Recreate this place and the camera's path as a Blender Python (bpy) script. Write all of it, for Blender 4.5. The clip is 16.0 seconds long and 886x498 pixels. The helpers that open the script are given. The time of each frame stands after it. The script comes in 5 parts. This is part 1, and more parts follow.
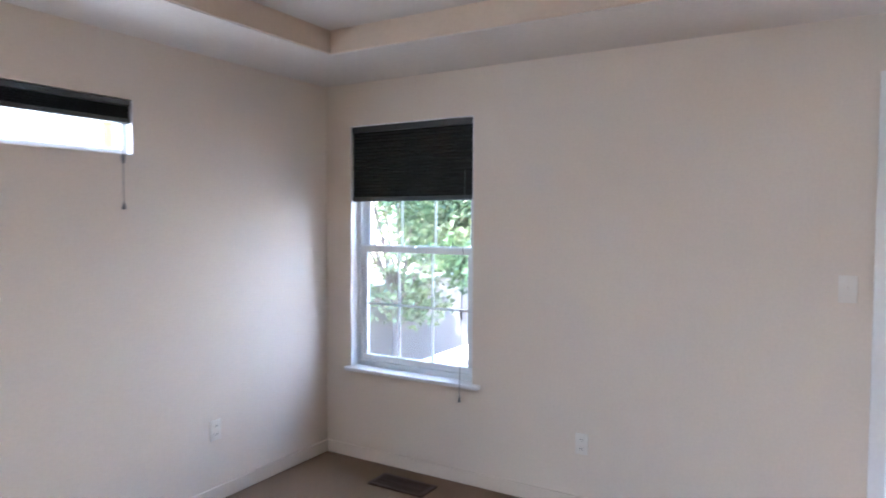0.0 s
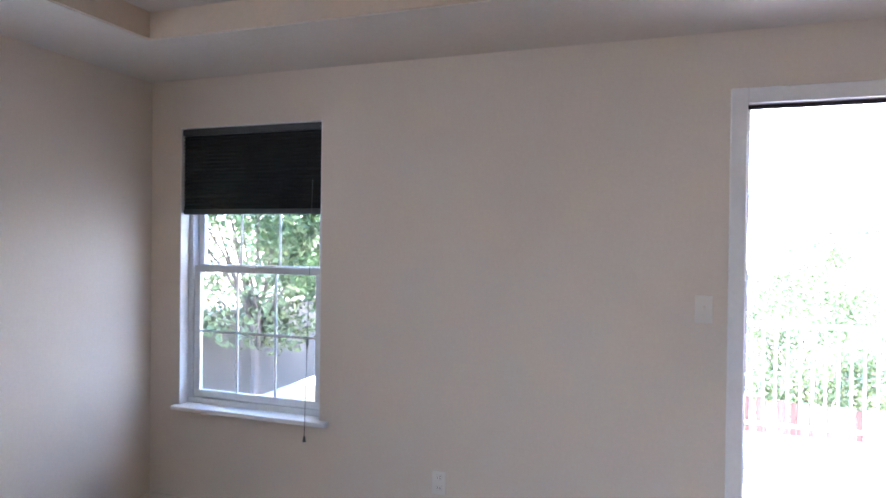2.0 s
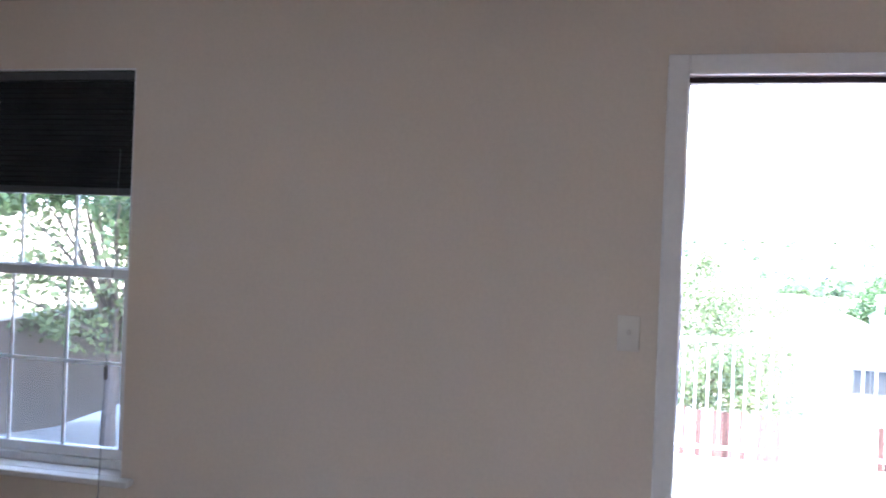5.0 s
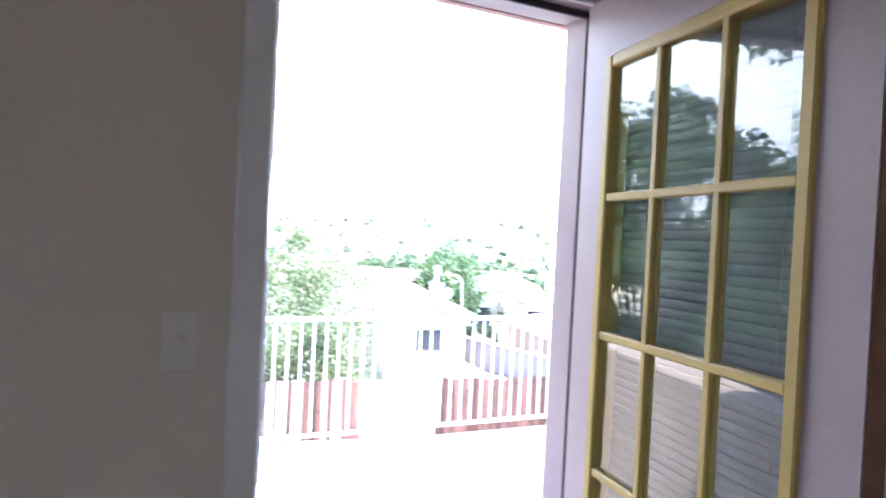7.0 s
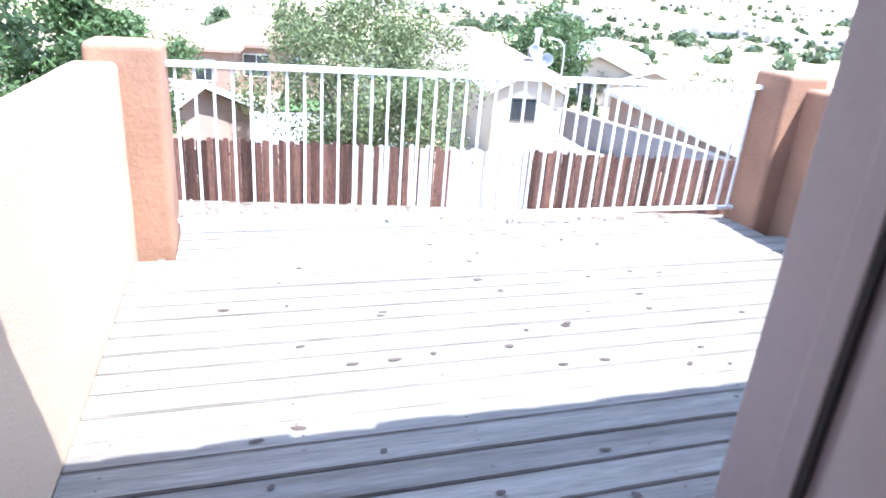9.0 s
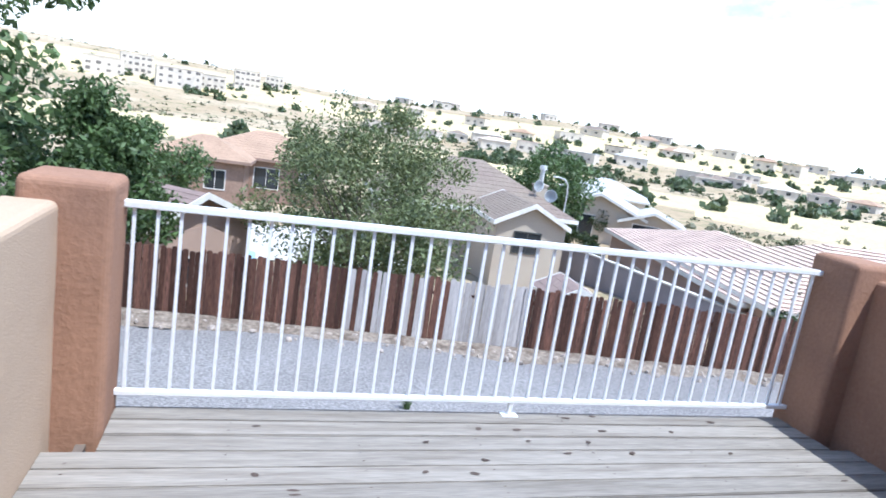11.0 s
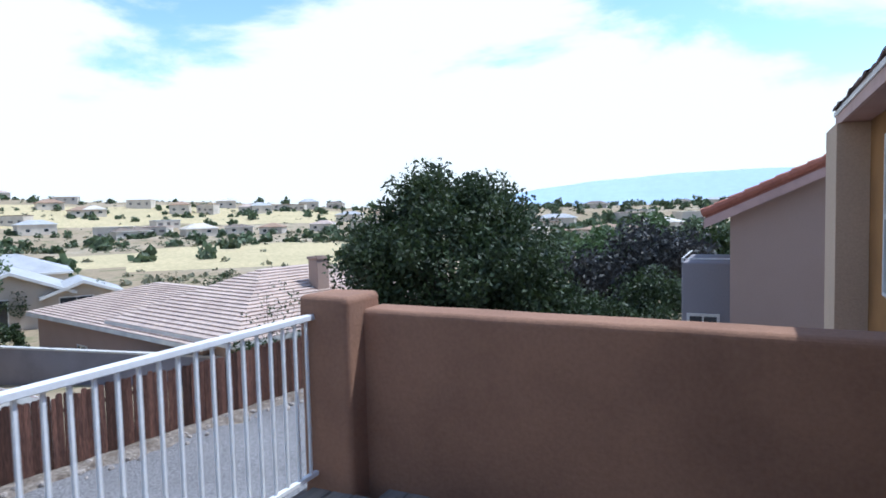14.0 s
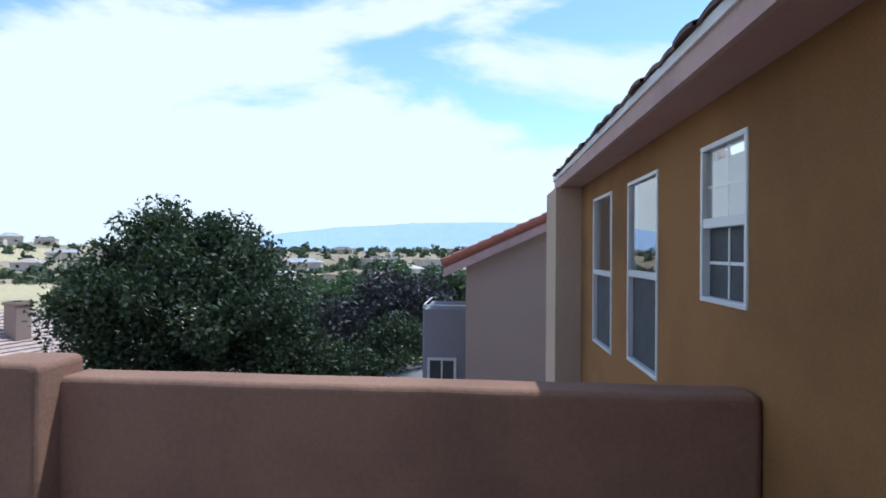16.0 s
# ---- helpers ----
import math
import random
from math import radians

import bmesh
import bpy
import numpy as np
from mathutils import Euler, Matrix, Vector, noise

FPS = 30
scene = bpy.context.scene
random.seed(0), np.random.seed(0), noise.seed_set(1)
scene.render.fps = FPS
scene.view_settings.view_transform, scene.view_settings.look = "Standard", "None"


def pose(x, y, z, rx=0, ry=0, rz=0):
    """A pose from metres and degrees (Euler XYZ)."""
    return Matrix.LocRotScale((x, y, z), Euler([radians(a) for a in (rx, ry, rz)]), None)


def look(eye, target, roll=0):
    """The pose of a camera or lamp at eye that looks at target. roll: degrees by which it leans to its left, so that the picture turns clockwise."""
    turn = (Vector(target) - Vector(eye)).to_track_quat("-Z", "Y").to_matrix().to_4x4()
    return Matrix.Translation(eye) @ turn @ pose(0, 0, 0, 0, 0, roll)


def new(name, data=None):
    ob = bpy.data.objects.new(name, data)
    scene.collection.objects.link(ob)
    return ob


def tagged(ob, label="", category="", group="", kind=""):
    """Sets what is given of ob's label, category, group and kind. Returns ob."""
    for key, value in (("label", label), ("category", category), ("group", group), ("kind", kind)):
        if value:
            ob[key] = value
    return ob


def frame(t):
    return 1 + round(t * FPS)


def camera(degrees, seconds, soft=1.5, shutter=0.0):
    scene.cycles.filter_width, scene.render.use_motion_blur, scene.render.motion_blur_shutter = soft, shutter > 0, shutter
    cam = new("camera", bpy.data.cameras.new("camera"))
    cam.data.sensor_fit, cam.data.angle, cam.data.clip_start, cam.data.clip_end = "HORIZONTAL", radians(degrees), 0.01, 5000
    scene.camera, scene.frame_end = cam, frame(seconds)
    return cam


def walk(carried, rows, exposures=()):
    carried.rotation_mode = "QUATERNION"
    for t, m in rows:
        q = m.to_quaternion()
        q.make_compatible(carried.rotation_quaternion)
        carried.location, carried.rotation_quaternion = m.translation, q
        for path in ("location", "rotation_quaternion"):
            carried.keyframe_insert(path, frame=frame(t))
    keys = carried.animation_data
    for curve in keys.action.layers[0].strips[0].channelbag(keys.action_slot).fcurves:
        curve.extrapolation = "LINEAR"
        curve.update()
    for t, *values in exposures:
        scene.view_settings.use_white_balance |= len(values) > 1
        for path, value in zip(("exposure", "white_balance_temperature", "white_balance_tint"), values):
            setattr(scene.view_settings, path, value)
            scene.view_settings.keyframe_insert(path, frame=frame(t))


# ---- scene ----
cam = camera(68.8, 16.0, soft=1.7, shutter=0.3)

EXPOSURES = [(0, 4.62, 5250, 11), (1.0, 4.42, 5250, 12), (3.2, 4.22, 5250, 12), (5.3, 3.65, 5350, 13), (6.0, 3.4, 5350, 13), (6.5, 3.25, 5350, 12), (7.0, 3.0, 5350, 12), (7.5, 2.85, 5400, 11), (8.2, 2.5, 5500, 9), (10.3, 0.82, 5650, 6), (12.0, 0.25, 5650, 6), (13.5, -0.1, 5550, 6), (16, -0.38, 5400, 5)]
PATH = [
    (0, (2.895, -3.315, 1.564), (1.868, -1.601, 1.475), 0.2),
    (0.5, (2.8, -3.094, 1.459), (2.003, -1.26, 1.481), -1.0),
    (1, (2.788, -3.009, 1.483), (2.083, -1.138, 1.52), -0.8),
    (1.5, (2.797, -3.001, 1.5), (2.11, -1.124, 1.55), -0.3),
    (2, (2.827, -2.967, 1.535), (2.164, -1.08, 1.518), 0.7),
    (2.5, (2.819, -2.991, 1.523), (2.191, -1.092, 1.504), 1.2),
    (3, (2.766, -2.982, 1.486), (2.167, -1.074, 1.436), 1.2),
    (3.2, (2.747, -2.984, 1.489), (2.163, -1.072, 1.436), 1.5),
    (5.3, (2.686, -2.165, 1.561), (2.492, -0.174, 1.558), 2.6),
    (5.5, (2.639, -2.142, 1.585), (2.603, -0.143, 1.523), 4.0),
    (6, (2.719, -1.94, 1.508), (2.833, 0.057, 1.476), 2.0),
    (6.5, (2.805, -1.725, 1.526), (3.146, 0.246, 1.515), 2.6),
    (7, (2.88, -1.395, 1.499), (3.732, 0.414, 1.471), 2.9),
    (7.5, (2.982, -1.164, 1.466), (4.025, 0.537, 1.331), 4.4),
    (8, (3.158, -0.872, 1.36), (3.928, 0.897, 0.835), 2.1),
    (8.2, (3.212, -0.79, 1.302), (3.891, 0.932, 0.544), 1.8),
    (10.3, (3.456, 0.235, 1.341), (3.878, 2.121, 0.828), 8.0),
    (10.5, (3.452, 0.284, 1.366), (3.886, 2.194, 0.964), 6.9),
    (11, (3.51, 0.375, 1.397), (4.099, 2.249, 1.019), 8.8),
    (11.5, (3.588, 0.537, 1.389), (4.301, 2.367, 1.013), 8.4),
    (12, (3.64, 0.773, 1.329), (4.707, 2.424, 0.962), 5.8),
    (12.5, (3.689, 1.023, 1.369), (4.754, 2.697, 1.121), 8.1),
    (13, (3.756, 1.157, 1.423), (5.182, 2.55, 1.262), 6.4),
    (13.5, (3.663, 1.11, 1.469), (5.378, 2.131, 1.337), 0.2),
    (14, (4.007, 1.226, 1.433), (5.805, 2.093, 1.31), -1.4),
    (14.5, (4.127, 1.219, 1.457), (5.959, 2.021, 1.406), 0.0),
    (15, (4.175, 1.22, 1.469), (6.126, 1.659, 1.49), -0.8),
    (15.5, (4.226, 1.263, 1.469), (6.211, 1.503, 1.501), -1.2),
    (16, (4.256, 1.307, 1.463), (6.253, 1.431, 1.471), 0.4),
]
walk(cam, [(t, look(eye, target, roll)) for t, eye, target, roll in PATH], EXPOSURES)

# ---- light ----
TO_SUN = Vector((0.31, -0.40, 1.0)).normalized()
world = bpy.data.worlds.new("sky")
scene.world = world
world.use_nodes = True
wn, wl = world.node_tree.nodes, world.node_tree.links
wn.clear()
sky = wn.new("ShaderNodeTexSky")
sky.sky_type = "NISHITA"
sky.sun_disc = False
sky.sun_elevation = math.asin(TO_SUN.z)
sky.sun_rotation = math.atan2(TO_SUN.x, TO_SUN.y)
sky.altitude = 1500
sky.dust_density = 1.2
coord = wn.new("ShaderNodeTexCoord")
flat = wn.new("ShaderNodeMapping")
flat.inputs["Scale"].default_value = (1.0, 1.0, 3.2)
wl.new(coord.outputs["Generated"], flat.inputs["Vector"])
cloud = wn.new("ShaderNodeTexNoise")
cloud.inputs["Scale"].default_value = 2.3
cloud.inputs["Detail"].default_value = 8
cloud.inputs["Roughness"].default_value = 0.55
cloud.inputs["Distortion"].default_value = 0.35
wl.new(flat.outputs["Vector"], cloud.inputs["Vector"])
sep = wn.new("ShaderNodeSeparateXYZ")
wl.new(coord.outputs["Generated"], sep.inputs["Vector"])
lowness = wn.new("ShaderNodeMapRange")          # more cloud towards the horizon
lowness.inputs["From Min"].default_value = 0.04
lowness.inputs["From Max"].default_value = 0.42
lowness.inputs["To Min"].default_value = 0.30
lowness.inputs["To Max"].default_value = -0.08
wl.new(sep.outputs["Z"], lowness.inputs["Value"])
westness = wn.new("ShaderNodeMapRange")
westness.inputs["From Min"].default_value = -0.2
westness.inputs["From Max"].default_value = 0.9
westness.inputs["To Min"].default_value = -0.02
westness.inputs["To Max"].default_value = 0.16
wl.new(sep.outputs["Y"], westness.inputs["Value"])
add1 = wn.new("ShaderNodeMath")
wl.new(cloud.outputs["Fac"], add1.inputs[0])
wl.new(lowness.outputs["Result"], add1.inputs[1])
add2 = wn.new("ShaderNodeMath")
wl.new(add1.outputs[0], add2.inputs[0])
wl.new(westness.outputs["Result"], add2.inputs[1])
edge = wn.new("ShaderNodeMapRange")
edge.interpolation_type = "SMOOTHSTEP"
edge.inputs["From Min"].default_value = 0.515
edge.inputs["From Max"].default_value = 0.64
wl.new(add2.outputs[0], edge.inputs["Value"])
mixc = wn.new("ShaderNodeMix")
mixc.data_type = "RGBA"
mixc.inputs["B"].default_value = (9.2, 9.3, 9.4, 1)
wl.new(edge.outputs["Result"], mixc.inputs["Factor"])
blue = wn.new("ShaderNodeHueSaturation")
blue.inputs["Saturation"].default_value = 1.0
blue.inputs["Value"].default_value = 2.2
wl.new(sky.outputs["Color"], blue.inputs["Color"])
wl.new(blue.outputs["Color"], mixc.inputs["A"])
bg = wn.new("ShaderNodeBackground")
bg.inputs["Strength"].default_value = 0.14
wl.new(mixc.outputs["Result"], bg.inputs["Color"])
wout = wn.new("ShaderNodeOutputWorld")
wl.new(bg.outputs["Background"], wout.inputs["Surface"])

sun = new("sun", bpy.data.lights.new("sun", "SUN"))
sun.data.energy = 5.0
sun.data.angle = radians(0.5)
sun.data.color = (1.0, 0.97, 0.93)
sun.matrix_world = look(TO_SUN * 50, (0, 0, 0))

# added lamp in the bedroom's high window, on top of the sky's light
day = new("window_daylight", bpy.data.lights.new("window_daylight", "AREA"))
day.data.shape, day.data.size, day.data.size_y = "RECTANGLE", 1.54, 0.14
day.data.energy = 0.6
day.data.color = (0.92, 0.96, 1.0)
day.matrix_world = look((-0.075, -2.2, 1.955), (1.0, -2.2, 1.80))

# added lamp under the shade of the unseen second side window
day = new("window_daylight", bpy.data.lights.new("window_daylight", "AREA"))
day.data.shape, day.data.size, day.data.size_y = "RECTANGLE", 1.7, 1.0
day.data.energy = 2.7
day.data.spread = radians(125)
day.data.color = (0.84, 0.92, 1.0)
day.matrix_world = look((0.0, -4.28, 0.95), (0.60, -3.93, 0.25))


# ---- materials ----
def material(name, color, rough=0.7, var=0.12, coarse=1.5, fine=40.0, bump=0.15, metal=0.0, tint=None, tint_amt=0.5, by_piece=0.0, bump_dist=0.01, stretch=None, spec=0.5):
    """A surface with variation at two scales, optional stains in a second colour and fine relief."""
    m = bpy.data.materials.new(name)
    m.use_nodes = True
    n, l = m.node_tree.nodes, m.node_tree.links
    b = n["Principled BSDF"]
    b.inputs["Metallic"].default_value = metal
    b.inputs["Specular IOR Level"].default_value = spec
    tc = n.new("ShaderNodeTexCoord")
    vec = tc.outputs["Object"]
    if stretch:
        mp = n.new("ShaderNodeMapping")
        mp.inputs["Scale"].default_value = stretch
        l.new(vec, mp.inputs["Vector"])
        vec = mp.outputs["Vector"]
    info = n.new("ShaderNodeObjectInfo")
    if by_piece:
        off = n.new("ShaderNodeVectorMath")
        off.operation = "MULTIPLY_ADD"
        comb = n.new("ShaderNodeCombineXYZ")
        for k in "XYZ":
            l.new(info.outputs["Random"], comb.inputs[k])
        l.new(comb.outputs[0], off.inputs[0])
        off.inputs[1].default_value = (37, 53, 71)
        l.new(vec, off.inputs[2])
        vec = off.outputs[0]
    n1 = n.new("ShaderNodeTexNoise")
    n1.inputs["Scale"].default_value = coarse
    n1.inputs["Detail"].default_value = 5
    l.new(vec, n1.inputs["Vector"])
    n2 = n.new("ShaderNodeTexNoise")
    n2.inputs["Scale"].default_value = fine
    n2.inputs["Detail"].default_value = 4
    l.new(vec, n2.inputs["Vector"])
    mix = n.new("ShaderNodeMix")
    mix.data_type = "RGBA"
    t = tint or tuple(c * 0.6 for c in color)
    mix.inputs["A"].default_value = (*color, 1)
    mix.inputs["B"].default_value = (*t, 1)
    ramp = n.new("ShaderNodeMapRange")
    ramp.inputs["From Min"].default_value = 0.42
    ramp.inputs["From Max"].default_value = 0.72
    ramp.inputs["To Max"].default_value = tint_amt
    l.new(n1.outputs["Fac"], ramp.inputs["Value"])
    l.new(ramp.outputs["Result"], mix.inputs["Factor"])
    hsv = n.new("ShaderNodeHueSaturation")
    l.new(mix.outputs["Result"], hsv.inputs["Color"])
    val = n.new("ShaderNodeMapRange")
    val.inputs["To Min"].default_value = 1 - var
    val.inputs["To Max"].default_value = 1 + var
    val.inputs["From Min"].default_value = 0.25
    val.inputs["From Max"].default_value = 0.75
    l.new(n2.outputs["Fac"], val.inputs["Value"])
    last = val.outputs["Result"]
    if by_piece:
        pv = n.new("ShaderNodeMapRange")
        pv.inputs["To Min"].default_value = 1 - by_piece
        pv.inputs["To Max"].default_value = 1 + by_piece
        l.new(info.outputs["Random"], pv.inputs["Value"])
        mul = n.new("ShaderNodeMath")
        mul.operation = "MULTIPLY"
        l.new(last, mul.inputs[0])
        l.new(pv.outputs["Result"], mul.inputs[1])
        last = mul.outputs[0]
    l.new(last, hsv.inputs["Value"])
    l.new(hsv.outputs["Color"], b.inputs["Base Color"])
    rr = n.new("ShaderNodeMapRange")
    rr.inputs["To Min"].default_value = max(0.02, rough - 0.1)
    rr.inputs["To Max"].default_value = min(1, rough + 0.1)
    l.new(n1.outputs["Fac"], rr.inputs["Value"])
    l.new(rr.outputs["Result"], b.inputs["Roughness"])
    if bump:
        bp = n.new("ShaderNodeBump")
        bp.inputs["Strength"].default_value = bump
        bp.inputs["Distance"].default_value = bump_dist
        l.new(n2.outputs["Fac"], bp.inputs["Height"])
        l.new(bp.outputs["Normal"], b.inputs["Normal"])
    return m


def leaf_material(name, color, second):
    m = material(name, color, rough=0.55, var=0.25, coarse=0.6, fine=3.0, bump=0, tint=second, tint_amt=0.8)
    n, l = m.node_tree.nodes, m.node_tree.links
    geo = n.new("ShaderNodeNewGeometry")
    hsv = [k for k in n if k.type == "HUE_SAT"][0]
    pv = n.new("ShaderNodeMapRange")
    pv.inputs["To Min"].default_value = 0.6
    pv.inputs["To Max"].default_value = 1.45
    l.new(geo.outputs["Random Per Island"], pv.inputs["Value"])
    l.new(pv.outputs["Result"], hsv.inputs["Value"])
    b = n["Principled BSDF"]
    tr = n.new("ShaderNodeBsdfTranslucent")
    l.new(hsv.outputs["Color"], tr.inputs["Color"])
    mx = n.new("ShaderNodeMixShader")
    mx.inputs[0].default_value = 0.3
    l.new(b.outputs[0], mx.inputs[1])
    l.new(tr.outputs[0], mx.inputs[2])
    l.new(mx.outputs[0], n["Material Output"].inputs["Surface"])
    return m


def glass_material(name, tint=(0.95, 0.98, 0.97), rough=0.0):
    m = bpy.data.materials.new(name)
    m.use_nodes = True
    b = m.node_tree.nodes["Principled BSDF"]
    b.inputs["Base Color"].default_value = (*tint, 1)
    b.inputs["Roughness"].default_value = rough
    b.inputs["Transmission Weight"].default_value = 1.0
    b.inputs["IOR"].default_value = 1.5
    return m


M_WALL = material("painted_drywall", (0.69, 0.60, 0.505), rough=0.75, var=0.03, coarse=0.8, fine=70, bump=0.12, tint=(0.66, 0.57, 0.475), tint_amt=0.5, bump_dist=0.004)
M_CEIL = material("ceiling_paint", (0.60, 0.545, 0.485), rough=0.9, var=0.04, coarse=1.0, fine=60, bump=0.3, tint=(0.64, 0.58, 0.51), bump_dist=0.006)
# warm tan of the tray step's shade, put into its colour
M_TRAY = material("tray_shade_tan", (0.62, 0.50, 0.38), rough=0.85, var=0.03, fine=60, bump=0.2, tint=(0.58, 0.46, 0.35), bump_dist=0.005)
M_TRIM = material("white_trim_paint", (0.78, 0.76, 0.75), rough=0.4, var=0.03, coarse=3, fine=50, bump=0.05, tint=(0.70, 0.67, 0.65), tint_amt=0.4)
M_VINYL = material("white_vinyl", (0.70, 0.71, 0.72), rough=0.35, var=0.02, coarse=4, fine=40, bump=0.03, tint=(0.74, 0.75, 0.76), tint_amt=0.4)
M_CARPET = material("tan_carpet", (0.25, 0.172, 0.112), rough=1.0, var=0.25, coarse=2.0, fine=160, bump=0.8, tint=(0.205, 0.14, 0.09), bump_dist=0.012, spec=0.1)
M_BROWN_METAL = material("brown_register_metal", (0.075, 0.045, 0.03), rough=0.45, var=0.1, bump=0.05, metal=0.3)
M_SHADE = material("dark_cellular_fabric", (0.035, 0.038, 0.036), rough=0.95, var=0.12, coarse=4, fine=180, bump=0.2, spec=0.1)
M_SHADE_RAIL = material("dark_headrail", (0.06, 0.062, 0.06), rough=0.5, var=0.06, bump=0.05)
M_CORD = material("cord", (0.12, 0.12, 0.12), rough=0.8, bump=0)
M_PLATE = material("ivory_plastic", (0.76, 0.71, 0.64), rough=0.4, var=0.02, bump=0.0)
M_SLOT = material("dark_slot", (0.03, 0.03, 0.03), rough=0.8, bump=0)
# white paint greyed to mauve: the door's shade is in the colour
M_DOOR = material("shade_toned_white_paint", (0.41, 0.325, 0.325), rough=0.42, var=0.03, coarse=3, fine=60, bump=0.08, tint=(0.35, 0.27, 0.272), tint_amt=0.5)
M_DOOR_EDGE = material("worn_door_edge", (0.22, 0.11, 0.07), rough=0.6, var=0.15, coarse=4, fine=30, bump=0.15)
M_GRILLE = material("yellowed_grille", (0.50, 0.355, 0.085), rough=0.45, var=0.06, coarse=5, fine=40, bump=0.06, tint=(0.42, 0.285, 0.07), tint_amt=0.6)
M_GLASS = glass_material("clear_glass")
M_STEEL = material("dark_bronze", (0.06, 0.045, 0.04), rough=0.3, var=0.06, metal=0.9, bump=0.02)
M_WEATHER = material("weatherstrip", (0.03, 0.02, 0.022), rough=0.8, bump=0)
# tan stucco, base colour darkened to suit the shaded east parapet
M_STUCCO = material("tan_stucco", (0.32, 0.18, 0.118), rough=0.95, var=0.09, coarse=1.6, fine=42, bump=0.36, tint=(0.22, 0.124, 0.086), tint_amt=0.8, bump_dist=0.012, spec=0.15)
# the same stucco made paler: sunlight on the west parapet, as colour
M_STUCCO_SUNLIT = material("sunlit_beige_stucco", (0.47, 0.35, 0.25), rough=0.95, var=0.08, coarse=1.1, fine=120, bump=0.22, tint=(0.43, 0.31, 0.22), tint_amt=0.6, bump_dist=0.012, spec=0.15)
M_STUCCO_HOUSE = material("ochre_stucco", (0.285, 0.15, 0.058), rough=0.95, var=0.1, coarse=0.7, fine=80, bump=0.22, tint=(0.13, 0.072, 0.036), tint_amt=0.9, bump_dist=0.01, spec=0.15)
M_STUCCO_PALE = material("pale_tan_stucco", (0.52, 0.40, 0.30), rough=0.95, var=0.08, coarse=1.0, fine=45, bump=0.5, tint=(0.46, 0.35, 0.26), bump_dist=0.015, spec=0.15)
M_STUCCO_PINK = material("pinkish_tan_stucco", (0.38, 0.275, 0.225), rough=0.95, var=0.08, coarse=1.0, fine=45, bump=0.4, tint=(0.34, 0.24, 0.195), bump_dist=0.015, spec=0.15)
M_STUCCO_BEIGE = material("beige_stucco", (0.45, 0.385, 0.31), rough=0.95, var=0.08, coarse=0.7, fine=30, bump=0.4, tint=(0.41, 0.33, 0.26), spec=0.15)
M_STUCCO_GREY = material("grey_stucco", (0.27, 0.25, 0.27), rough=0.95, var=0.08, coarse=0.7, fine=30, bump=0.4, spec=0.15)
M_SOFFIT = material("pink_soffit_paint", (0.43, 0.27, 0.22), rough=0.8, var=0.05, coarse=1.2, fine=40, bump=0.15, tint=(0.36, 0.18, 0.14))
M_FASCIA = material("mauve_fascia_paint", (0.50, 0.33, 0.29), rough=0.7, var=0.06, coarse=2, fine=40, bump=0.1)
M_DRIP = material("white_drip_edge", (0.7, 0.68, 0.66), rough=0.5, var=0.05, bump=0.05)
M_TILE_DARK = material("dark_roof_tile", (0.16, 0.10, 0.085), rough=0.85, var=0.2, coarse=3, fine=30, bump=0.4, by_piece=0.25)
M_TILE_RED = material("red_roof_tile", (0.36, 0.13, 0.085), rough=0.85, var=0.15, coarse=2, fine=20, bump=0.4, by_piece=0.15)
M_DECK = material("weathered_deck_board", (0.245, 0.22, 0.193), rough=0.85, var=0.22, coarse=2.2, fine=14, bump=0.5, tint=(0.16, 0.138, 0.117), tint_amt=0.9, by_piece=0.18, bump_dist=0.006, stretch=(0.6, 9, 9), spec=0.2)
M_KNOT = material("knot_and_nail_rust", (0.075, 0.05, 0.04), rough=0.8, bump=0.1, var=0.2)
# joist wood darkened, the shade below the deck put into its colour
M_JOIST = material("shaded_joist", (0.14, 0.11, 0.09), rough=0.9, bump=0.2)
M_RAIL = material("white_painted_steel", (0.80, 0.80, 0.81), rough=0.4, var=0.05, coarse=4, fine=60, bump=0.08, tint=(0.68, 0.66, 0.65), tint_amt=0.4)
M_FENCE = material("brown_fence_board", (0.115, 0.055, 0.038), rough=0.85, var=0.6, coarse=1.4, fine=9, bump=0.5, tint=(0.062, 0.034, 0.027), tint_amt=1.0, by_piece=0.5, stretch=(6, 6, 0.6), spec=0.2)
M_FENCE_GREY = material("bleached_fence_board", (0.44, 0.40, 0.375), rough=0.9, var=0.2, coarse=1.4, fine=9, bump=0.4, tint=(0.32, 0.28, 0.26), tint_amt=0.7, by_piece=0.18, stretch=(6, 6, 0.6), spec=0.2)
M_GRAVEL = material("grey_gravel", (0.25, 0.235, 0.23), rough=0.95, var=0.5, coarse=0.35, fine=16, bump=1.0, tint=(0.205, 0.19, 0.185), tint_amt=0.8, bump_dist=0.05, spec=0.1)
M_ROCK = material("loose_stone", (0.40, 0.34, 0.29), rough=0.95, var=0.3, coarse=2, fine=12, bump=0.6, tint=(0.26, 0.2, 0.17))
M_SHINGLE = material("brown_shingle", (0.21, 0.165, 0.128), rough=0.9, var=0.2, coarse=0.6, fine=7, bump=0.5, tint=(0.18, 0.13, 0.11), tint_amt=0.7)
M_SHINGLE_DARK = material("dusky_shingle", (0.23, 0.165, 0.145), rough=0.9, var=0.15, coarse=0.5, fine=6, bump=0.4)
M_ROOF_ORANGE = material("orange_clay_roof", (0.37, 0.245, 0.165), rough=0.9, var=0.15, coarse=0.5, fine=5, bump=0.3)
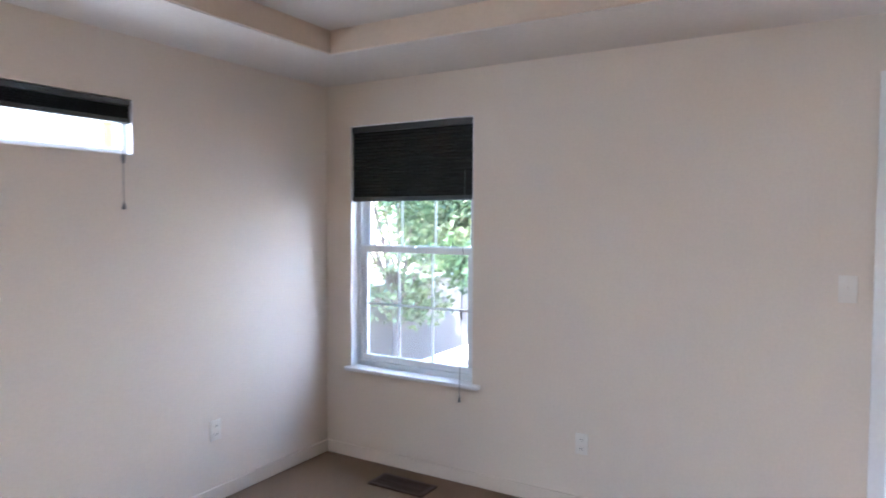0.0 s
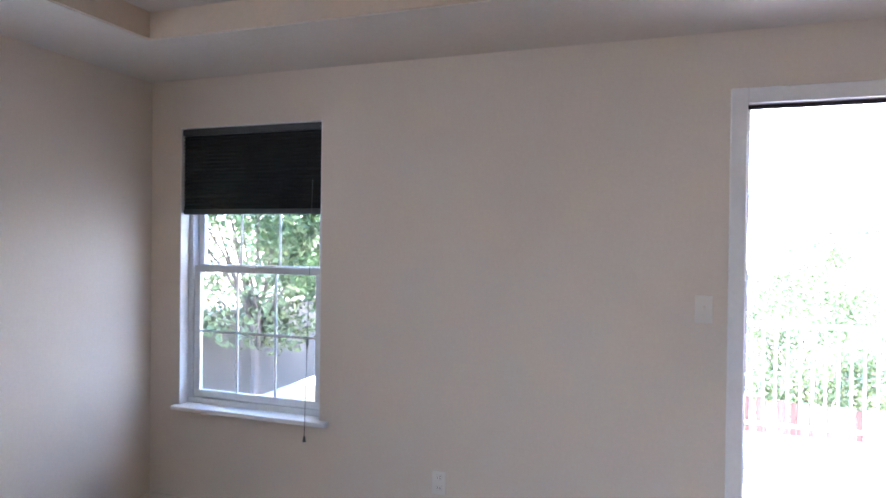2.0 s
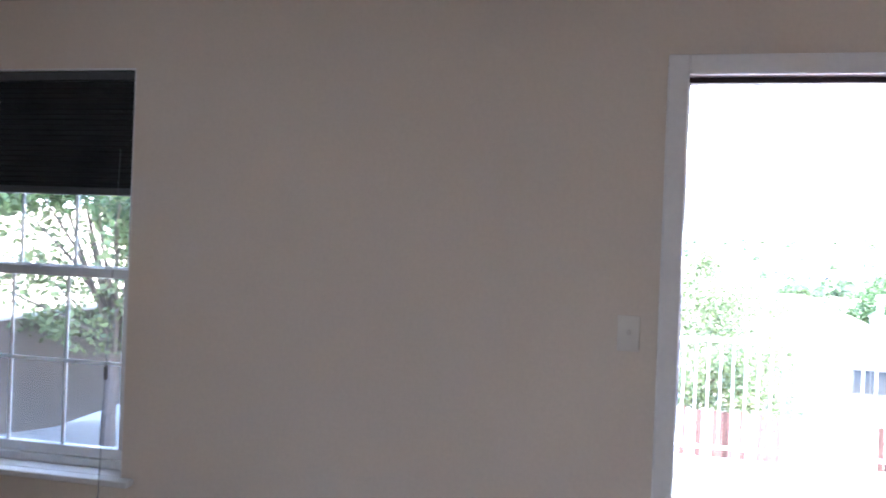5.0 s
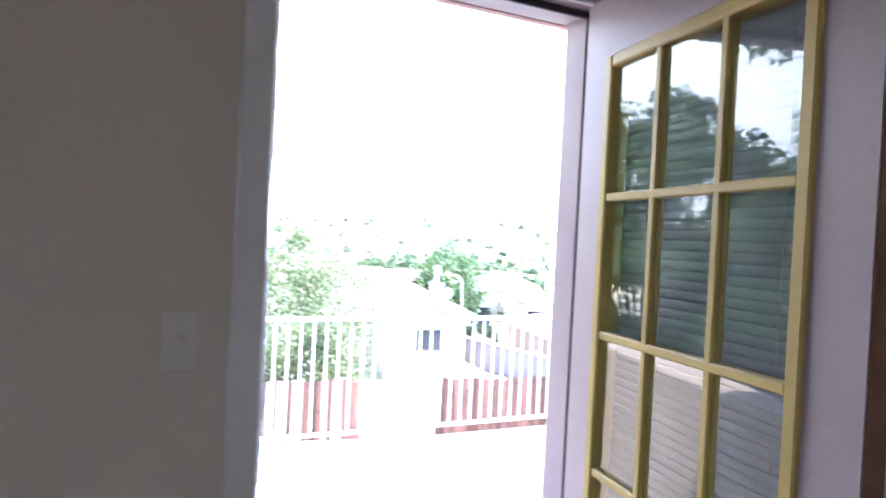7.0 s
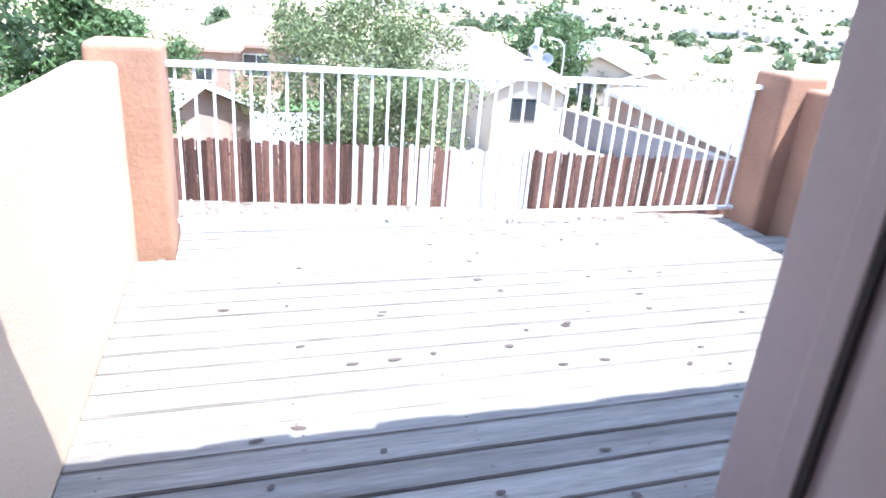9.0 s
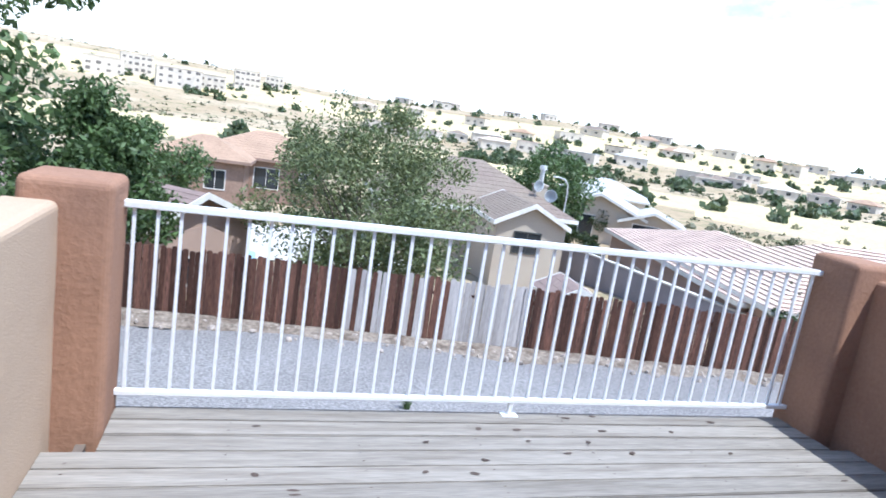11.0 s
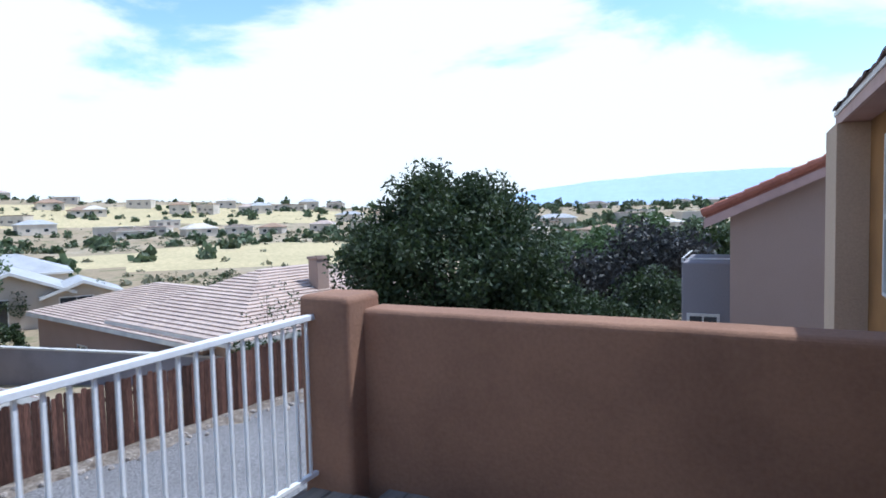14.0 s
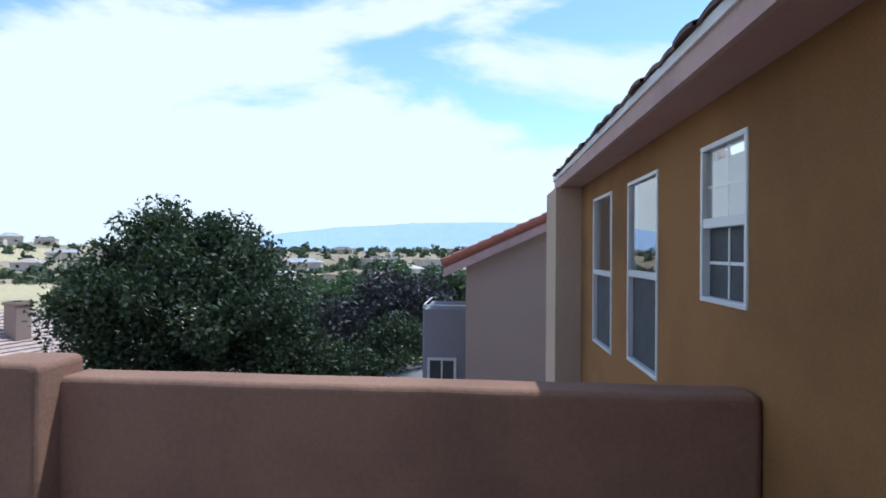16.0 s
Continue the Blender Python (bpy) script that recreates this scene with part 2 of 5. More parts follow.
M_ROOF_PINK = material("pink_concrete_tile", (0.56, 0.43, 0.355), rough=0.85, var=0.16, coarse=0.8, fine=5, bump=0.4, tint=(0.43, 0.32, 0.27), tint_amt=0.8)
M_ROOF_WHITE = material("white_metal_roof", (0.46, 0.45, 0.45), rough=0.6, var=0.06, coarse=0.5, fine=5, bump=0.1)
M_TRIM_FAR = material("cream_trim", (0.72, 0.69, 0.64), rough=0.7, bump=0.05, var=0.05)
M_PANE_DARK = material("dark_window_pane", (0.03, 0.035, 0.04), rough=0.08, var=0.1, bump=0)
M_PALE_WALL = material("pale_far_stucco", (0.62, 0.55, 0.46), rough=0.95, var=0.08, coarse=0.3, fine=3, bump=0.1)
M_BRICKY = material("tan_brick", (0.30, 0.20, 0.15), rough=0.95, var=0.15, coarse=1.0, fine=8, bump=0.3)
M_BARK = material("bark", (0.13, 0.10, 0.08), rough=0.95, var=0.25, coarse=3, fine=25, bump=0.8, stretch=(4, 4, 1))
M_LEAF_MID = leaf_material("olive_green_leaf", (0.155, 0.18, 0.075), (0.10, 0.13, 0.058))
M_LEAF_DARK = leaf_material("dark_green_leaf", (0.046, 0.066, 0.022), (0.026, 0.044, 0.018))
M_LEAF_FRESH = leaf_material("fresh_green_leaf", (0.088, 0.135, 0.046), (0.055, 0.094, 0.032))
M_LEAF_PLUM = leaf_material("plum_leaf", (0.036, 0.034, 0.034), (0.024, 0.028, 0.026))
M_LAWN = material("lawn", (0.10, 0.17, 0.05), rough=0.95, var=0.25, coarse=2, fine=30, bump=0.5)
M_BLUE = material("blue_tarp", (0.25, 0.48, 0.66), rough=0.5, var=0.08, coarse=1.5, fine=12, bump=0.2)
M_CONCRETE = material("pale_concrete", (0.55, 0.52, 0.48), rough=0.9, var=0.1, coarse=0.6, fine=12, bump=0.2)
M_DISH = material("grey_dish", (0.42, 0.45, 0.48), rough=0.5, var=0.05, bump=0.02)
M_POLE = material("galvanised_pole", (0.55, 0.55, 0.54), rough=0.5, var=0.05, metal=0.4, bump=0.02)
# pale blue puts the distance haze into the mountain's colour
M_MOUNTAIN = material("haze_tinted_mountain", (0.42, 0.53, 0.68), rough=1.0, var=0.05, coarse=0.004, fine=0.02, bump=0, tint=(0.39, 0.50, 0.66), spec=0.0)


def terrain_material():
    """Dry grass, pale sand and dark scrub, in patches of real size."""
    m = material("dry_hillside", (0.33, 0.255, 0.165), rough=1.0, var=0.2, coarse=0.03, fine=1.2, bump=0.5, tint=(0.45, 0.37, 0.27), tint_amt=0.9, bump_dist=0.2, spec=0.05)
    n, l = m.node_tree.nodes, m.node_tree.links
    hsv = [k for k in n if k.type == "HUE_SAT"][0]
    tc = [k for k in n if k.type == "TEX_COORD"][0]
    v = n.new("ShaderNodeTexNoise")
    v.inputs["Scale"].default_value = 0.16
    v.inputs["Detail"].default_value = 6
    v.inputs["Roughness"].default_value = 0.7
    l.new(tc.outputs["Object"], v.inputs["Vector"])
    r = n.new("ShaderNodeMapRange")
    r.inputs["From Min"].default_value = 0.54
    r.inputs["From Max"].default_value = 0.62
    r.inputs["To Max"].default_value = 0.65
    l.new(v.outputs["Fac"], r.inputs["Value"])
    mx = n.new("ShaderNodeMix")
    mx.data_type = "RGBA"
    mx.inputs["B"].default_value = (0.15, 0.16, 0.075, 1)
    l.new(hsv.outputs["Color"], mx.inputs["A"])
    l.new(r.outputs["Result"], mx.inputs["Factor"])
    l.new(mx.outputs["Result"], n["Principled BSDF"].inputs["Base Color"])
    return m


M_LAND = terrain_material()


# ---- helpers for building ----
def box(bm, x0, x1, y0, y1, z0, z1, bevel=0.0, seg=1):
    vs = [bm.verts.new((x, y, z)) for x in (x0, x1) for y in (y0, y1) for z in (z0, z1)]
    fs = [(0, 1, 3, 2), (4, 6, 7, 5), (0, 4, 5, 1), (2, 3, 7, 6), (0, 2, 6, 4), (1, 5, 7, 3)]
    made = [bm.faces.new([vs[i] for i in f]) for f in fs]
    if bevel:
        edges = {e for f in made for e in f.edges}
        bmesh.ops.bevel(bm, geom=list(edges), offset=bevel, segments=seg, affect="EDGES", profile=0.5)
    return bm


def boxes(*items, bevel=0.0, seg=1):
    bm = bmesh.new()
    for it in items:
        box(bm, *it, bevel=bevel, seg=seg)
    return bm


def tube(bm, a, b, r0, r1=None, n=8, caps=True):
    a, b = Vector(a), Vector(b)
    r1 = r0 if r1 is None else r1
    q = (b - a).to_track_quat("Z", "Y")
    rings = []
    for p, r in ((a, r0), (b, r1)):
        rings.append([bm.verts.new(p + q @ Vector((r * math.cos(2 * math.pi * k / n), r * math.sin(2 * math.pi * k / n), 0))) for k in range(n)])
    for k in range(n):
        bm.faces.new((rings[0][k], rings[0][(k + 1) % n], rings[1][(k + 1) % n], rings[1][k]))
    if caps:
        bm.faces.new(rings[0][::-1])
        bm.faces.new(rings[1])
    return bm


def mesh_of(name, bm, mat, smooth=False):
    me = bpy.data.meshes.new(name)
    bmesh.ops.recalc_face_normals(bm, faces=bm.faces[:])
    bm.to_mesh(me)
    bm.free()
    me.materials.append(mat)
    if smooth:
        for p in me.polygons:
            p.use_smooth = True
    return me


def part(name, bm, mat, parent=None, label="", smooth=False):
    ob = new(name, mesh_of(name, bm, mat, smooth))
    ob.parent = parent
    if label:
        ob["label"] = label
    return ob


def thing(name, x, y, z, label, category, group="", kind="", rz=0):
    ob = new(name)
    ob.matrix_world = pose(x, y, z, 0, 0, rz)
    return tagged(ob, label, category, group, kind)


def structure(name, bm, mat, label, category="", parent=None):
    ob = part(name, bm, mat, parent)
    return tagged(ob, label, category or name.split("_")[0], kind="structure")


def pieces_mesh(name, verts, faces, mat, parent=None, kind=""):
    me = bpy.data.meshes.new(name)
    me.from_pydata(verts, [], faces)
    me.materials.append(mat)
    ob = new(name, me)
    ob.parent = parent
    if kind:
        ob["kind"] = kind
    return ob


# ---- the house: walls, floor, ceiling ----
def holed_wall(bm, along, a0, a1, t0, t1, z0, z1, holes):
    """A wall along x or y from a0 to a1, thickness t0..t1, with rectangular holes (a0, a1, z0, z1)."""
    cuts = sorted({a0, a1, *[h[0] for h in holes], *[h[1] for h in holes]})
    for p, q in zip(cuts, cuts[1:]):
        spans = [(z0, z1)]
        for h in holes:
            if h[0] <= p and q <= h[1]:
                spans = [s for u, v in spans for s in ((u, h[2]), (h[3], v)) if s[1] - s[0] > 1e-4]
        for u, v in spans:
            box(bm, *((p, q, t0, t1) if along == "x" else (t0, t1, p, q)), u, v)
    bmesh.ops.remove_doubles(bm, verts=bm.verts[:], dist=1e-4)
    return bm


DX0, DX1, DTOP = 3.12, 3.97, 2.135          # clear door opening
WX0, WX1, WZ0, WZ1 = 0.203, 1.113, 0.60, 2.17  # bedroom window
LY0, LY1, LZ0, LZ1 = -3.02, -1.39, 1.87, 2.135  # high window in the side wall
SY0, SY1, SZ0, SZ1 = -5.22, -3.35, 0.30, 2.135  # unseen second window in the side wall, added for its light
CEIL, OUT = 2.44, 0.16
OUTER_WINDOWS = [(7.13, 7.73, 1.215, 2.015), (8.575, 9.45, 0.62, 2.015), (10.1, 11.05, 0.55, 2.015)]
FX = 5.05                                      # inner face of the far side wall

structure("wall_north", holed_wall(bmesh.new(), "x", -0.14, FX, 0.0, 0.08, 0.0, 2.62,
          [(WX0, WX1, WZ0, WZ1), (DX0 - 0.02, DX1 + 0.02, 0.0, DTOP + 0.02)]), M_WALL, "beige painted drywall with window and open door", "wall")
structure("wall_west", holed_wall(bmesh.new(), "y", -5.3, 0.0, -0.14, 0.0, 0.0, 2.62,
          [(LY0, LY1, LZ0, LZ1), (SY0, SY1, SZ0, SZ1)]), M_WALL, "beige painted drywall with a high narrow window", "wall")
structure("wall_south", boxes((-0.14, FX + 0.12, -5.42, -5.3, 0.0, 2.62)), M_WALL, "plain beige painted drywall closing the bedroom", "wall")
structure("wall_east", boxes((FX, FX + 0.12, -5.3, 0.0, 0.0, 2.62)), M_WALL, "plain beige painted drywall beside the open door", "wall")
structure("floor", boxes((-0.14, FX + 0.12, -5.42, 0.08, -0.12, 0.0)), M_CARPET, "tan cut-pile carpet over the bedroom floor", "floor")
TX0, TX1, TY0, TY1, TUP = 0.58, 4.45, -4.65, -0.63, 2.565
structure("ceiling", boxes((0.0, TX0, -5.3, 0.0, CEIL, 2.62), (TX1, FX, -5.3, 0.0, CEIL, 2.62), (TX0, TX1, -5.3, TY0, CEIL, 2.62), (TX0, TX1, TY1, 0.0, CEIL, 2.62),
          (TX0, TX1, TY0, TY1, TUP, 2.62)), M_CEIL, "off-white textured ceiling with a shallow tray", "ceiling")
structure("trim_tray", boxes((TX0 + 0.0, TX0 + 0.012, TY0, TY1, CEIL + 0.004, TUP), (TX1 - 0.012, TX1, TY0, TY1, CEIL + 0.004, TUP),
          (TX0 + 0.012, TX1 - 0.012, TY1 - 0.012, TY1, CEIL + 0.004, TUP), (TX0 + 0.012, TX1 - 0.012, TY0, TY0 + 0.012, CEIL + 0.004, TUP)), M_TRAY, "step of the tray ceiling with its warm shade as tan colour", "trim")
for nm, b in (("baseboard_north", (0.012, DX0 - 0.075, -0.012, 0.0, 0.0, 0.082)), ("baseboard_west", (0.0, 0.012, -5.3, 0.0, 0.0, 0.082)), ("baseboard_east", (FX - 0.012, FX, -5.3, 0.0, 0.0, 0.082))):
    structure(nm, boxes(b, bevel=0.003), M_WALL, "low baseboard painted like the wall", "baseboard")

structure("wall_facade", holed_wall(bmesh.new(), "x", -0.26, 11.9, 0.08, OUT, -4.2, 2.3,
          [(WX0, WX1, WZ0, WZ1), (DX0 - 0.02, DX1 + 0.02, -0.14, DTOP + 0.02), *OUTER_WINDOWS]), M_STUCCO_HOUSE, "ochre stucco facade with streaked stains", "wall")
structure("wall_facade_return", boxes((11.9, 13.0, -6.0, 0.46, -4.2, 2.225)), M_STUCCO_PALE, "pale tan stucco wing of the house", "wall")
structure("wall_house_west", holed_wall(bmesh.new(), "y", -9.0, 0.08, -0.26, -0.14, -4.2, 2.3, [(LY0, LY1, LZ0, LZ1), (SY0, SY1, SZ0, SZ1)]), M_STUCCO_HOUSE, "plain ochre stucco side of the house", "wall")
structure("wall_house_back", boxes((-0.26, 13.0, -9.14, -9.0, -4.2, 2.3)), M_STUCCO_HOUSE, "plain ochre stucco back of the house", "wall")
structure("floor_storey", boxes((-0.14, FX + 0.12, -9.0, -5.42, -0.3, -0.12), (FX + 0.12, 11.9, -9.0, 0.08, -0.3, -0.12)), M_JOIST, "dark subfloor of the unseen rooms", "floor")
structure("wall_inner_room", boxes((6.2, 11.9, -4.2, -4.08, -0.12, 2.5), (6.2, 6.3, -4.08, 0.08, -0.12, 2.5)), M_WALL, "plain inner walls behind the facade windows", "wall")

# roof over the house
SOFF, EY = 2.23, 0.40
RS = 0.36
roof = thing("house_roof", 4.5, 0, SOFF, "tiled roof with mauve fascia and pink soffit", "roof", kind="structure")
roof.matrix_world = Matrix.Identity(4)
part("soffit", boxes((-0.4, 12.3, OUT, EY, SOFF, SOFF + 0.03)), M_SOFFIT, roof)
part("fascia", boxes((-0.4, 12.3, EY, EY + 0.03, SOFF - 0.005, SOFF + 0.135), (12.3, 12.33, -9.2, EY + 0.03, SOFF - 0.005, SOFF + 0.135)), M_FASCIA, roof)
part("drip_edge", boxes((-0.42, 12.34, EY + 0.03, EY + 0.045, SOFF + 0.10, SOFF + 0.15)), M_DRIP, roof)
bm = bmesh.new()
n_course = 17
for k in range(n_course):
    y1 = EY + 0.06 - 0.30 * k - 0.30
    y0 = y1 - 0.30
    za, zb = SOFF + 0.15 + (EY + 0.06 - y1) * RS, SOFF + 0.15 + (EY + 0.06 - y0) * RS
    vs = [bm.verts.new(p) for p in ((-0.4, y1, za + 0.03), (12.33, y1, za + 0.03), (12.33, y0, zb), (-0.4, y0, zb), (-0.4, y1, za - 0.04), (12.33, y1, za - 0.04), (12.33, y0, zb - 0.05), (-0.4, y0, zb - 0.05))]
    for f in ((0, 1, 2, 3), (4, 7, 6, 5), (0, 4, 5, 1), (3, 2, 6, 7), (0, 3, 7, 4), (1, 5, 6, 2)):
        bm.faces.new([vs[i] for i in f])
part("upper_courses", bm, M_TILE_DARK, roof)
part("back_slope", boxes((-0.4, 12.33, -9.3, EY - 0.30 * 18 + 0.06, 4.05, 4.15)), M_TILE_DARK, roof)
bm = bmesh.new()   # one roof tile, slightly arched, overhanging the edge
segs = 6
prof = [(-0.145 + 0.29 * i / segs, 0.016 * math.sin(math.pi * i / segs)) for i in range(segs + 1)]
rows = []
for yy, zz in ((0.03, -0.005), (-0.36, 0.135)):
    for d in (0.0, 0.022):
        rows.append([bm.verts.new((px, yy, pz + zz + d)) for px, pz in prof])
for i in range(segs):
    bm.faces.new((rows[1][i], rows[1][i + 1], rows[3][i + 1], rows[3][i]))
    bm.faces.new((rows[0][i], rows[2][i], rows[2][i + 1], rows[0][i + 1]))
    bm.faces.new((rows[0][i], rows[0][i + 1], rows[1][i + 1], rows[1][i]))
tile_me = mesh_of("roof_tile", bm, M_TILE_DARK)
rnd = random.Random(4)
for i in range(43):
    ob = new("roof_tile", tile_me)
    ob.parent = roof
    ob.matrix_basis = pose(-0.25 + 0.292 * i, EY + 0.035 + rnd.uniform(-0.012, 0.012), SOFF + 0.148 + rnd.uniform(-0.004, 0.006), rnd.uniform(-1, 1), rnd.uniform(-1, 1), rnd.uniform(-1.5, 1.5))
vent = thing("roof_vent_pipe", 10.6, -1.2, 2.75, "short rusty vent box standing on the tiled roof", "vent")
part("stack", boxes((-0.10, 0.10, -0.10, 0.10, 0, 0.35), bevel=0.01), M_SOFFIT, vent)
part("cap", boxes((-0.14, 0.14, -0.14, 0.14, 0.35, 0.40), bevel=0.01), M_DRIP, vent)


# ---- windows ----
def pane(name, bm, parent):
    ob = part(name, bm, M_GLASS, parent)
    ob.visible_shadow = False
    return ob


def sash(parent, a0, a1, z0, z1, y, cols, rows, w=0.04, d=0.03, grid=0.012, flip=False):
    """Frame, pane and muntins of one sash; flip lays it along y at x = y."""
    def bx(p, q, t0, t1, u, v):
        return (t0, t1, p, q, u, v) if flip else (p, q, t0, t1, u, v)
    part("sash_frame", boxes(bx(a0, a1, y, y + d, z0, z0 + w), bx(a0, a1, y, y + d, z1 - w, z1), bx(a0, a0 + w, y, y + d, z0 + w, z1 - w), bx(a1 - w, a1, y, y + d, z0 + w, z1 - w), bevel=0.003), M_VINYL, parent)
    pane("pane", boxes(bx(a0 + w, a1 - w, y + d * 0.45, y + d * 0.45 + 0.005, z0 + w, z1 - w)), parent)
    for i in range(1, cols):
        c = a0 + w + (a1 - a0 - 2 * w) * i / cols
        part("muntin", boxes(bx(c - grid / 2, c + grid / 2, y + d * 0.2, y + d * 0.4, z0 + w, z1 - w)), M_VINYL, parent)
    for i in range(1, rows):
        c = z0 + w + (z1 - z0 - 2 * w) * i / rows
        part("muntin", boxes(bx(a0 + w, a1 - w, y + d * 0.2 - 0.001, y + d * 0.4 - 0.001, c - grid / 2, c + grid / 2)), M_VINYL, parent)


def pleated(bm, a0, a1, z0, z1, y, depth, n, flip=False):
    """A zigzag pleated cloth, two layers."""
    for s in (-1, 1):
        prev = None
        for i in range(2 * n + 1):
            z = z0 + (z1 - z0) * i / (2 * n)
            o = y + (s * depth if i % 2 else s * depth * 0.25)
            pts = [(o, a, z) if flip else (a, o, z) for a in (a0, a1)]
            cur = [bm.verts.new(p) for p in pts]
            if prev:
                bm.faces.new((prev[0], prev[1], cur[1], cur[0]))
            prev = cur
    return bm


win = thing("window_1", (WX0 + WX1) / 2, 0.08, WZ0, "white vinyl single-hung window with a divided-light grid", "window", kind="structure")
win.matrix_world = Matrix.Identity(4)
part("window_frame", boxes((WX0, WX0 + 0.035, 0.07, 0.15, WZ0 + 0.035, WZ1), (WX1 - 0.035, WX1, 0.07, 0.15, WZ0 + 0.035, WZ1), (WX0, WX1, 0.07, 0.15, WZ1 - 0.035, WZ1), (WX0, WX1, 0.07, 0.15, WZ0, WZ0 + 0.035), bevel=0.004), M_VINYL, win)
sash(win, WX0 + 0.037, WX1 - 0.037, WZ0 + 0.037, 1.395, 0.078, 3, 2)
sash(win, WX0 + 0.037, WX1 - 0.037, 1.36, WZ1 - 0.037, 0.112, 3, 2)
part("sash_lock", boxes((0.62, 0.67, 0.06, 0.079, 1.385, 1.40), bevel=0.004), M_VINYL, win)
part("reveal", boxes((WX0, WX0 + 0.006, 0.001, 0.07, WZ0, WZ1), (WX1 - 0.006, WX1, 0.001, 0.07, WZ0, WZ1), (WX0, WX1, 0.001, 0.07, WZ1 - 0.006, WZ1)), M_TRIM, win)
part("window_sill", boxes((WX0 - 0.02, WX1 + 0.055, -0.045, 0.0, WZ0 - 0.02, WZ0 + 0.004), (WX0 + 0.002, WX1 - 0.002, 0.0, 0.07, WZ0 - 0.02, WZ0 + 0.004), bevel=0.004), M_TRIM, win)

shade = thing("cellular_shade", (WX0 + WX1) / 2, 0.03, WZ1, "dark charcoal cellular shade half lowered in the window", "window shade")
shade.matrix_world = Matrix.Identity(4)
part("headrail", boxes((WX0 + 0.008, WX1 - 0.008, 0.006, 0.058, WZ1 - 0.045, WZ1 - 0.008), bevel=0.004), M_SHADE_RAIL, shade)
part("cloth", pleated(bmesh.new(), WX0 + 0.010, WX1 - 0.010, 1.712, WZ1 - 0.045, 0.032, 0.016, 20), M_SHADE, shade)
part("bottom_rail", boxes((WX0 + 0.008, WX1 - 0.008, 0.012, 0.052, 1.682, 1.712), bevel=0.005), M_SHADE_RAIL, shade)
part("pull_cord", tube(bmesh.new(), (WX1 - 0.055, 0.0, 1.86), (WX1 - 0.06, -0.05, 0.53), 0.0018, n=5), M_CORD, shade)
part("tassel", tube(bmesh.new(), (WX1 - 0.06, -0.05, 0.53), (WX1 - 0.06, -0.05, 0.50), 0.004, 0.009, n=8), M_CORD, shade)
part("cord_stop", tube(bmesh.new(), (WX1 - 0.057, -0.035, 1.03), (WX1 - 0.057, -0.035, 0.98), 0.008, 0.006, n=8), M_CORD, shade)

win = thing("window_2", 0, (LY0 + LY1) / 2, LZ0, "high narrow white vinyl window", "window", kind="structure")
win.matrix_world = Matrix.Identity(4)
part("window_frame", boxes((-0.12, -0.05, LY0, LY1, LZ0, LZ0 + 0.03), (-0.12, -0.05, LY0, LY1, LZ1 - 0.03, LZ1), (-0.12, -0.05, LY0, LY0 + 0.03, LZ0 + 0.03, LZ1 - 0.03), (-0.12, -0.05, LY1 - 0.03, LY1, LZ0 + 0.03, LZ1 - 0.03), bevel=0.003), M_VINYL, win)
pane("pane", boxes((-0.09, -0.085, LY0 + 0.03, LY1 - 0.03, LZ0 + 0.03, LZ1 - 0.03)), win)
part("reveal", boxes((-0.05, -0.001, LY0, LY1, LZ0, LZ0 + 0.006), (-0.05, -0.001, LY1 - 0.006, LY1, LZ0, LZ1), (-0.05, -0.001, LY0, LY0 + 0.006, LZ0, LZ1)), M_TRIM, win)
shade = thing("cellular_shade", -0.03, (LY0 + LY1) / 2, LZ1, "dark navy cellular shade raised at the high window", "window shade")
shade.matrix_world = Matrix.Identity(4)
part("headrail", boxes((-0.052, -0.006, LY0 + 0.008, LY1 - 0.008, LZ1 - 0.03, LZ1 - 0.004), bevel=0.004), M_SHADE_RAIL, shade)
part("cloth", pleated(bmesh.new(), LY0 + 0.01, LY1 - 0.01, 2.045, LZ1 - 0.03, -0.028, 0.016, 6, flip=True), M_SHADE, shade)
part("bottom_rail", boxes((-0.05, -0.008, LY0 + 0.008, LY1 - 0.008, 2.02, 2.045), bevel=0.004), M_SHADE_RAIL, shade)
part("pull_cord", tube(bmesh.new(), (0.006, LY1 - 0.06, 2.03), (0.006, LY1 - 0.06, 1.64), 0.0018, n=5), M_CORD, shade)
part("tassel", tube(bmesh.new(), (0.008, LY1 - 0.06, 1.64), (0.008, LY1 - 0.06, 1.61), 0.004, 0.010, n=8), M_CORD, shade)
part("cord_stop", tube(bmesh.new(), (0.008, LY1 - 0.06, 1.87), (0.008, LY1 - 0.06, 1.83), 0.010, 0.007, n=8), M_CORD, shade)

# unseen window and shade, placed to light the lower north wall
win = thing("window_6", 0, (SY0 + SY1) / 2, SZ0, "unseen white vinyl sash window added to the side wall for light", "window", kind="structure")
win.matrix_world = Matrix.Identity(4)
part("window_frame", boxes((-0.13, -0.05, SY0, SY1, SZ0, SZ0 + 0.03), (-0.13, -0.05, SY0, SY1, SZ1 - 0.03, SZ1), (-0.13, -0.05, SY0, SY0 + 0.03, SZ0 + 0.03, SZ1 - 0.03), (-0.13, -0.05, SY1 - 0.03, SY1, SZ0 + 0.03, SZ1 - 0.03), bevel=0.003), M_VINYL, win)
sash(win, SY0 + 0.032, SY1 - 0.032, SZ0 + 0.032, 1.245, -0.085, 3, 2, flip=True)
sash(win, SY0 + 0.032, SY1 - 0.032, 1.21, SZ1 - 0.032, -0.118, 3, 2, flip=True)
part("window_sill", boxes((-0.05, 0.045, SY0 + 0.002, SY1 - 0.002, SZ0 - 0.02, SZ0 + 0.004), bevel=0.004), M_TRIM, win)
